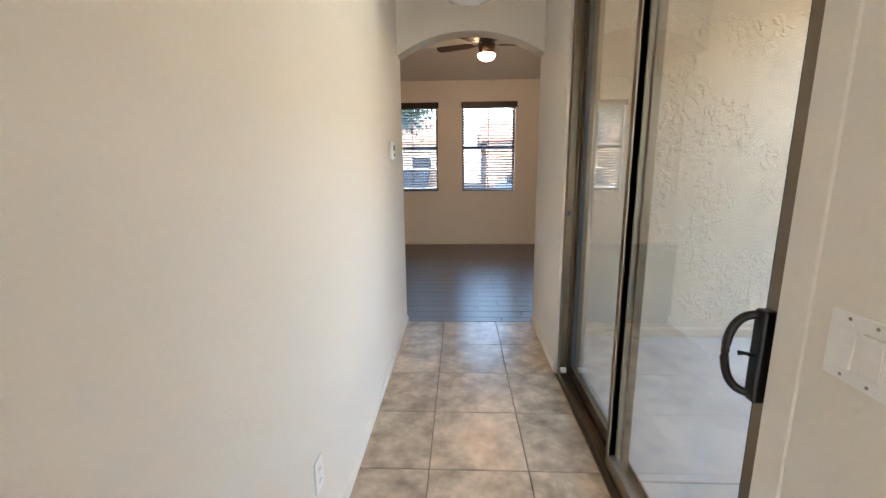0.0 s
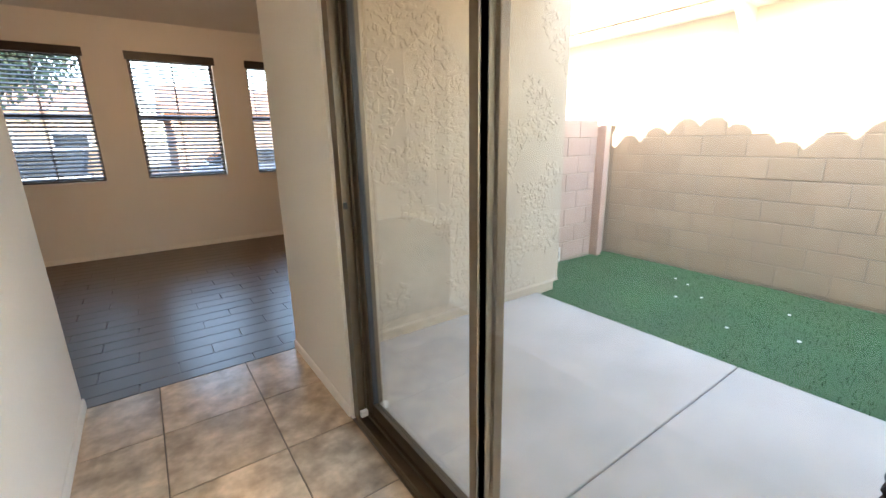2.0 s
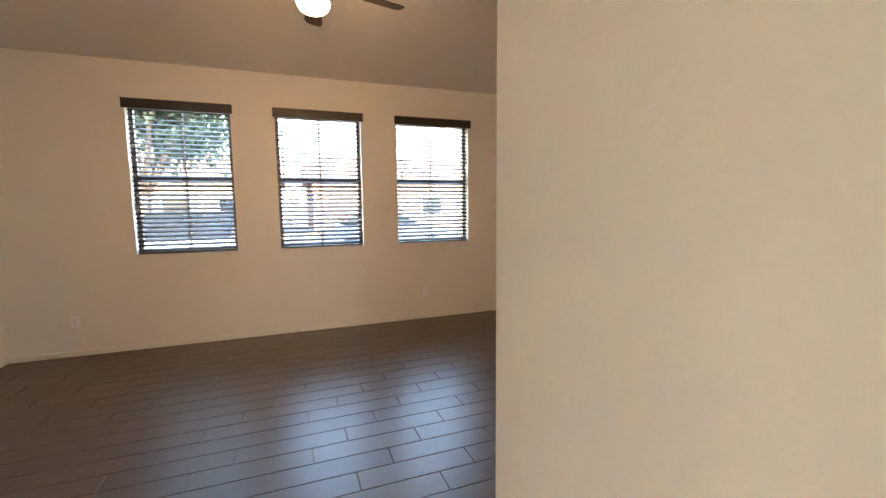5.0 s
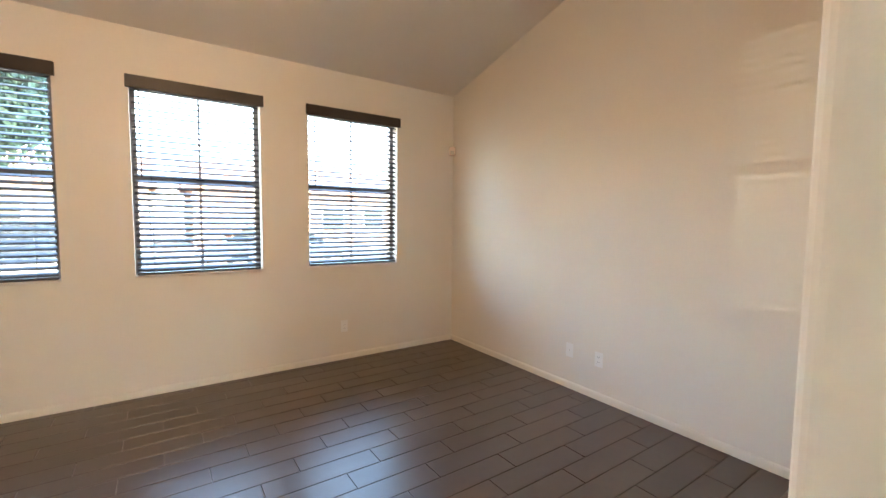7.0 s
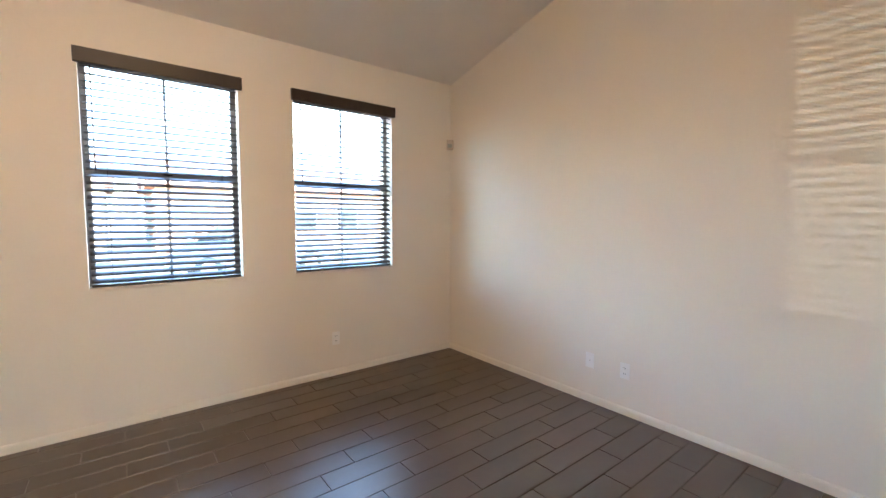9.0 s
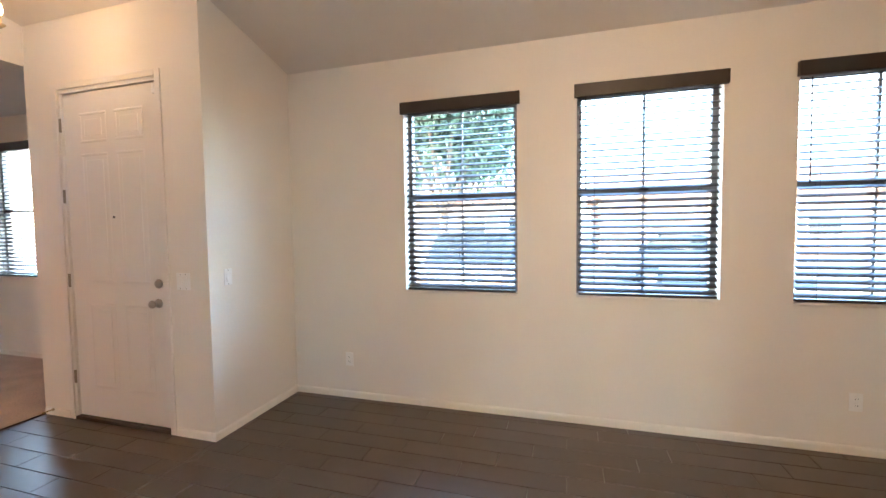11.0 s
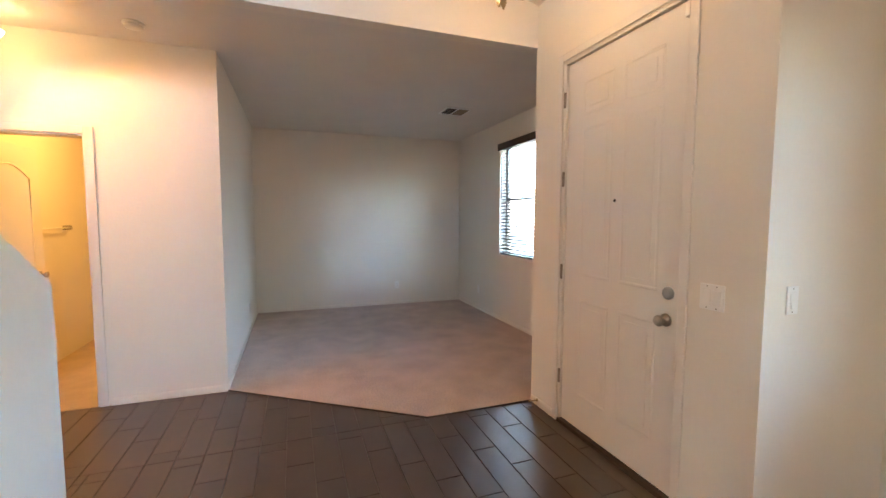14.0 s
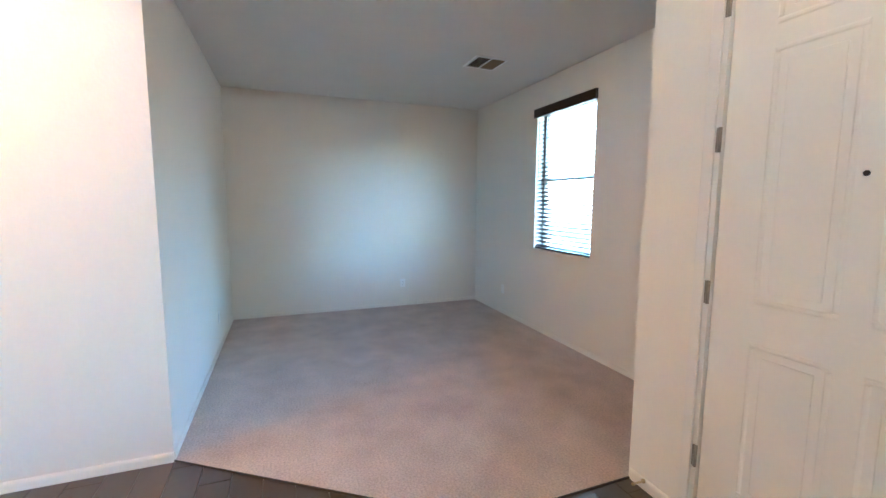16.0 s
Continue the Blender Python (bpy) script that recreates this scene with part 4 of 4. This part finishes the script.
part("roof", prism(B(), [(-0.66, 3.30), (3.0, 4.7), (6.6, 3.30), (6.6, 3.2), (-0.66, 3.2)], -9.6, 6.8, "y"), M_ROOF, nb)
for k in range(4):
    part("rafter_tail", prism(B(), [(-0.56, 3.15), (0.0, 3.15), (0.0, 2.72), (-0.08, 2.72)], 1.9 - 2.6 * k, 1.98 - 2.6 * k, "y"), M_NEIGHBOUR, nb)

# ---- street side ----
setting("ground", box(B(), -400, 400, -400, 600, -0.6, -0.32), M_GROUND, "tan desert gravel ground to the horizon", "ground")
setting("front_yard", box(B(), -14, 16, NORTH + 0.4, 15.2, -0.4, -0.18), M_GROUND, "gravel front yard", "ground")
setting("driveway", box(B(), -3.8, 2.2, NORTH + 0.5, 15.2, -0.3, -0.172), M_CONCRETE, "pale concrete drive", "driveway")
setting("pavement_front", box(B(), -60, 60, 15.2, 16.6, -0.4, -0.17), M_CONCRETE, "concrete pavement with a kerb", "pavement")
setting("road", box(B(), -200, 200, 16.6, 24.5, -0.4, -0.30), M_ROAD, "asphalt street", "road")
setting("pavement_far", box(B(), -60, 60, 24.5, 26.0, -0.4, -0.17), M_CONCRETE, "concrete pavement across the street", "pavement")


def car(x, y, z, turn, paint, label):
    c = thing("parked_car", x, y, z, label, "car", turn=turn)
    side = [(-2.25, 0.30), (2.2, 0.30), (2.28, 0.55), (2.2, 0.78), (1.25, 0.95), (-1.7, 1.0), (-2.2, 0.92), (-2.3, 0.6)]
    bm = B()
    prism(bm, side, -0.88, 0.88, "y")
    bmesh.ops.bevel(bm, geom=[e for e in bm.edges if abs(e.verts[0].co.y - e.verts[1].co.y) < 1e-4], offset=0.07, segments=3, affect="EDGES")
    part("body", bm, paint, c)
    cab = [(-1.75, 0.98), (1.2, 0.95), (0.35, 1.42), (-1.1, 1.46)]
    bm = B()
    low = [(-1.75, 0.98), (1.2, 0.95)]
    prism(bm, cab, -0.74, 0.74, "y")
    bmesh.ops.bevel(bm, geom=bm.edges[:], offset=0.04, segments=2, affect="EDGES")
    part("cabin_glass", bm, M_CARGLASS, c, "dark windows")
    part("roof", prism(B(), [(0.42, 1.40), (-1.12, 1.45), (-1.08, 1.485), (0.32, 1.45)], -0.70, 0.70, "y"), paint, c)
    for wx in (-1.4, 1.4):
        for wy in (-0.86, 0.86):
            tyre = part("wheel", lathe(B(), [(0.20, -0.11), (0.31, -0.11), (0.33, -0.08), (0.33, 0.08), (0.31, 0.11), (0.20, 0.11)], 24, (wx, wy, 0.33), "y"), M_RUBBER, c)
            part("rim", lathe(B(), [(0.20, -0.115), (0.20, 0.115)], 16, (wx, wy, 0.33), "y"), M_NICKEL, tyre)
    for wy in (-0.62, 0.62):
        part("headlight", box(B(), 2.12, 2.275, wy - 0.2, wy + 0.2, 0.60, 0.74, 0.02), M_CRYSTAL, c)
        part("tail_light", box(B(), -2.31, -2.2, wy - 0.18, wy + 0.18, 0.66, 0.86, 0.02), M_ROOF, c)
    return c


car(-1.3, 12.8, -0.172, 86, M_CAR, "white saloon car parked on the drive")
car(3.6, 17.8, -0.30, 2, material("grey_car_paint", (0.22, 0.23, 0.26), 0.2, coat=1.0, vary=0.01), "grey saloon car parked along the street")

# Added car, put there to account for the spot lamp's striped light.
car(-3.3, 23.4, -0.30, 182, M_CAR, "added white saloon car across the street")


def tree(x, y, z, height, spread, seed, label):
    t = thing("tree", x, y, z, label, "tree")
    rr = random.Random(seed)
    bm = B()
    fork = height * 0.34
    tube(bm, [(0, 0, 0), (0.05, 0.02, fork * 0.5), (0, 0.06, fork)], [0.17, 0.13, 0.11], 10)
    tips = []
    for i in range(8):
        a = 2 * math.pi * i / 8 + rr.uniform(-0.3, 0.3)
        r = spread * rr.uniform(0.45, 0.8)
        tip = (r * math.cos(a), r * math.sin(a), height * rr.uniform(0.6, 0.92))
        tube(bm, [(0, 0.06, fork * 0.95), (tip[0] * 0.45, tip[1] * 0.45, (fork + tip[2]) / 2 + 0.1), tip], [0.07, 0.045, 0.015], 7)
        tips.append(tip)
    part("trunk", bm, M_BARK, t)
    verts, faces = [], []
    for tip in tips + [(0, 0, height * 0.85)] + [(a[0] * 0.55, a[1] * 0.55, a[2] * 0.9) for a in tips]:
        for k in range(900):
            d = Vector((rr.gauss(0, 1), rr.gauss(0, 1), rr.gauss(0, 0.75))) * spread * 0.22
            p = Vector(tip) + d
            q = Euler((rr.uniform(0, 6), rr.uniform(0, 6), rr.uniform(0, 6))).to_matrix()
            s = rr.uniform(0.05, 0.11)
            n = len(verts)
            verts += [p + q @ Vector(c) for c in ((-s, 0, 0), (0, -s * 0.45, 0), (s, 0, 0), (0, s * 0.45, 0.01))]
            faces.append((n, n + 1, n + 2, n + 3))
    me = bpy.data.meshes.new("crown")
    me.from_pydata([v[:] for v in verts], [], faces)
    me.materials.append(M_LEAF)
    o = new("crown", me)
    o.parent = t
    return t


tree(-2.7, 14.2, -0.18, 5.6, 2.3, 3, "leafy green shade tree in the front yard")
tree(-9.5, 27.5, -0.3, 6.0, 2.6, 5, "leafy green tree across the street")
tree(17.0, 27.5, -0.3, 4.6, 1.8, 7, "small leafy tree across the street")


def house(x, y, w, d, eave, wall, label):
    h = thing("street_house", x, y, -0.3, label, "house", "houses across the street")
    part("wall", box(B(), -w / 2, w / 2, 0, d, 0, eave), wall, h)
    part("roof", prism(B(), [(-0.5, eave), (d / 2, eave + 1.9), (d + 0.5, eave), (d + 0.5, eave - 0.15), (-0.5, eave - 0.15)], -w / 2 - 0.4, w / 2 + 0.4, "x"), M_ROOF, h)
    g = part("garage_door", box(B(), -w / 2 + 0.8, -w / 2 + 5.6, -0.04, 0.02, 0.02, 2.3), M_FASCIA, h)
    for k in range(4):
        part("door_section", box(B(), -w / 2 + 0.85, -w / 2 + 5.55, -0.06, -0.041, 0.06 + 0.56 * k, 0.56 + 0.56 * k, 0.006), M_FASCIA, g)
    for wx in (0.4, 3.2):
        wn = part("window", box(B(), wx, wx + 1.5, -0.05, 0.02, 1.0, 2.3), M_TRIM, h)
        part("pane", box(B(), wx + 0.08, wx + 1.42, -0.056, -0.051, 1.08, 2.22), M_CARGLASS, wn)
    return h


brown = material("brown_stucco", (0.33, 0.22, 0.16), 0.9, vary=0.06)
tan2 = material("tan_stucco_far", (0.48, 0.37, 0.27), 0.9, vary=0.06)
house(-6.5, 30, 13, 10, 3.3, tan2, "tan stucco house with a tile roof across the street")
house(8.5, 30, 13, 10, 3.4, brown, "brown stucco house with a tile roof across the street")
house(-22, 30, 13, 10, 3.3, brown, "brown stucco house with a tile roof across the street")
house(24, 30, 13, 10, 3.3, tan2, "tan stucco house with a tile roof across the street")

# unseen roof that closes the house above its rooms
setting("roof_house", prism(B(), [(-3.0, 2.95), (2.9, 4.45), (NORTH + 0.5, 3.05), (NORTH + 0.5, 3.12), (2.9, 4.6), (-3.0, 3.1)], CARPET_W - 0.4, -0.42), M_ROOF, "tile roof of the house", "roof")
# Unseen and kept low so that sun clears it to the block wall.
setting("roof_hall", box(B(), -0.42, 0.95, -3.0, 3.89, 2.91, 3.02), M_ROOF, "unseen roof over the hall, kept low for the sun", "roof")
setting("roof_great_room", prism(B(), [(3.93, 4.14), (NORTH + 0.45, 3.05), (NORTH + 0.45, 3.11), (3.93, 4.24)], -0.41, EAST + 0.35), M_ROOF, "tile roof over the great room", "roof")

# ---- pieces of floors and walls ----
_cache = {}


def slab_mesh(key, w, d, h, mat, bev):
    k = (key, round(w, 3), round(d, 3))
    if k not in _cache:
        bm = B()
        lowv = [bm.verts.new(p) for p in ((0, 0, 0), (w, 0, 0), (w, d, 0), (0, d, 0))]
        midv = [bm.verts.new(p) for p in ((0, 0, h - bev), (w, 0, h - bev), (w, d, h - bev), (0, d, h - bev))]
        topv = [bm.verts.new(p) for p in ((bev, bev, h), (w - bev, bev, h), (w - bev, d - bev, h), (bev, d - bev, h))]
        for a, b in ((lowv, midv), (midv, topv)):
            for i in range(4):
                bm.faces.new((a[i], a[(i + 1) % 4], b[(i + 1) % 4], b[i]))
        bm.faces.new(topv)
        _cache[k] = to_mesh(key, bm, mat)
    return _cache[k]


# hall tiles
hall_floor = tagged(new("floor_hall"), "beige stone-look hall floor tiles", "floor", kind="structure")
hall_floor.location = (0, 0, -0.0115)
xs = (HALL_L, 0.004, 0.461, HALL_R)
y1 = 4.02
edges = [TILE_END]
while y1 > -2.6:
    edges.append(y1)
    y1 -= 0.457
edges.append(-2.6)
edges[1:2] = []
for ya, yb in zip(edges, edges[1:]):
    for xa, xb in zip(xs, xs[1:]):
        o = new("tile", slab_mesh("tile", xb - xa - 0.005, ya - yb - 0.005, 0.0112, M_TILE, 0.002))
        o.parent = hall_floor
        o.location = (xa + 0.0025, yb + 0.0025, random.uniform(-0.0003, 0.0003))

# planks, in a third-step bond
plank_floor = tagged(new("floor_planks"), "dark brown wood-look plank tile floor", "floor", kind="structure")
plank_floor.location = (0, 0, -0.0115)
PW, PL, GAP = 0.155, 0.61, 0.004
REGIONS = ((WEST, EAST, TILE_END + 0.002, NORTH), (HEADER_X, WEST, TILE_END + 0.002, DOOR_Y), (CORNER_X, HEADER_X, 2.9, 6.04), (HEADER_X, -3.5, 2.9, TILE_END + 0.002))
rest = B()
for rx0, rx1, ry0, ry1 in REGIONS:
    j = math.floor((ry0 - 4.16) / PW)
    while 4.16 + j * PW < ry1:
        ya, yb = max(4.16 + j * PW, ry0), min(4.16 + (j + 1) * PW, ry1)
        start = 0.115 + 0.2033 * j
        i = math.floor((rx0 - start) / PL)
        while start + i * PL < rx1:
            xa, xb = max(start + i * PL, rx0), min(start + (i + 1) * PL, rx1)
            if xb - xa > 0.02 and yb - ya > 0.015 and not (xa < HEADER_X - 0.02 and (xb - CORNER_X) * 1.42 < ya - CARPET_S - 0.05):
                if xa > 1.85:
                    box(rest, xa + GAP / 2, xb - GAP / 2, ya + GAP / 2, yb - GAP / 2, 0.0, 0.0112)
                else:
                    o = new("plank", slab_mesh("plank", xb - xa - GAP, yb - ya - GAP, 0.0112, M_PLANK, 0.0015))
                    o.parent = plank_floor
                    o.location = (xa + GAP / 2, ya + GAP / 2, random.uniform(-0.0003, 0.0003))
            i += 1
        j += 1
tagged(part("far_planks", rest, M_PLANKS, plank_floor), kind="stuff")


# concrete blocks, 0.4 by 0.2, running bond
def block_mesh(key, length, axis, mat, tall=0.19):
    k = (key, round(length, 3), axis, tall)
    if k not in _cache:
        bm = B()
        b = 0.0035
        if axis == "y":
            box(bm, -0.003, 0.05, 0, length, 0, tall)
            es = [e for e in bm.edges if all(v.co.x < 0 for v in e.verts)]
        else:
            box(bm, 0, length, -0.003, 0.05, 0, tall)
            es = [e for e in bm.edges if all(v.co.y < 0 for v in e.verts)]
        bmesh.ops.bevel(bm, geom=es, offset=b, segments=1, affect="EDGES")
        _cache[k] = to_mesh("block", bm, mat)
    return _cache[k]


for row in range(9):
    z = BTOP - TZ + 0.1 - 0.2 * (row + 1) + 0.002
    if z < -0.02:
        continue
    y = 4.42 - (0.2 if row % 2 else 0.0)
    if row % 2:
        o = new("block", block_mesh("b", 0.192, "y", M_BLOCK))
        o.parent = fence
        o.location = (random.uniform(-0.002, 0.002), 4.224, z)
    while y > -1.2:
        y -= 0.4
        o = new("block", block_mesh("b", 0.392, "y", M_BLOCK))
        o.parent = fence
        o.location = (random.uniform(-0.002, 0.002), y + 0.004, z)
    x = 0.02 if row % 2 else -0.18
    while x < BX - EAST - 0.25:
        xa, xb = max(x, 0.0), min(x + 0.392, BX - EAST - 0.20)
        if xb - xa > 0.05 and not (z < 0.12 and 0.3 < xa < 0.9):
            o = new("block", block_mesh("p", xb - xa, "x", M_BLOCKP))
            o.parent = fence2
            o.location = (xa, random.uniform(-0.002, 0.002), z)
        x += 0.4
# pierced drain block at the foot of the short wall
drain = B()
for i in range(2):
    cx = 0.40 + 0.2 * i
    for a, b, c, d in ((0, 0.18, 0, 0.03), (0, 0.18, 0.15, 0.18), (0, 0.03, 0.03, 0.15), (0.15, 0.18, 0.03, 0.15)):
        box(drain, cx + a, cx + b, -0.012, 0.006, 0.10 + c, 0.10 + d)
    for s in (1, -1):
        tube(drain, [(cx + 0.03, -0.004, 0.19 - s * 0.06), (cx + 0.15, -0.004, 0.19 + s * 0.06)], 0.012, 6)
part("drain_block", drain, M_CONCRETE, fence2, "pale pierced drain block")
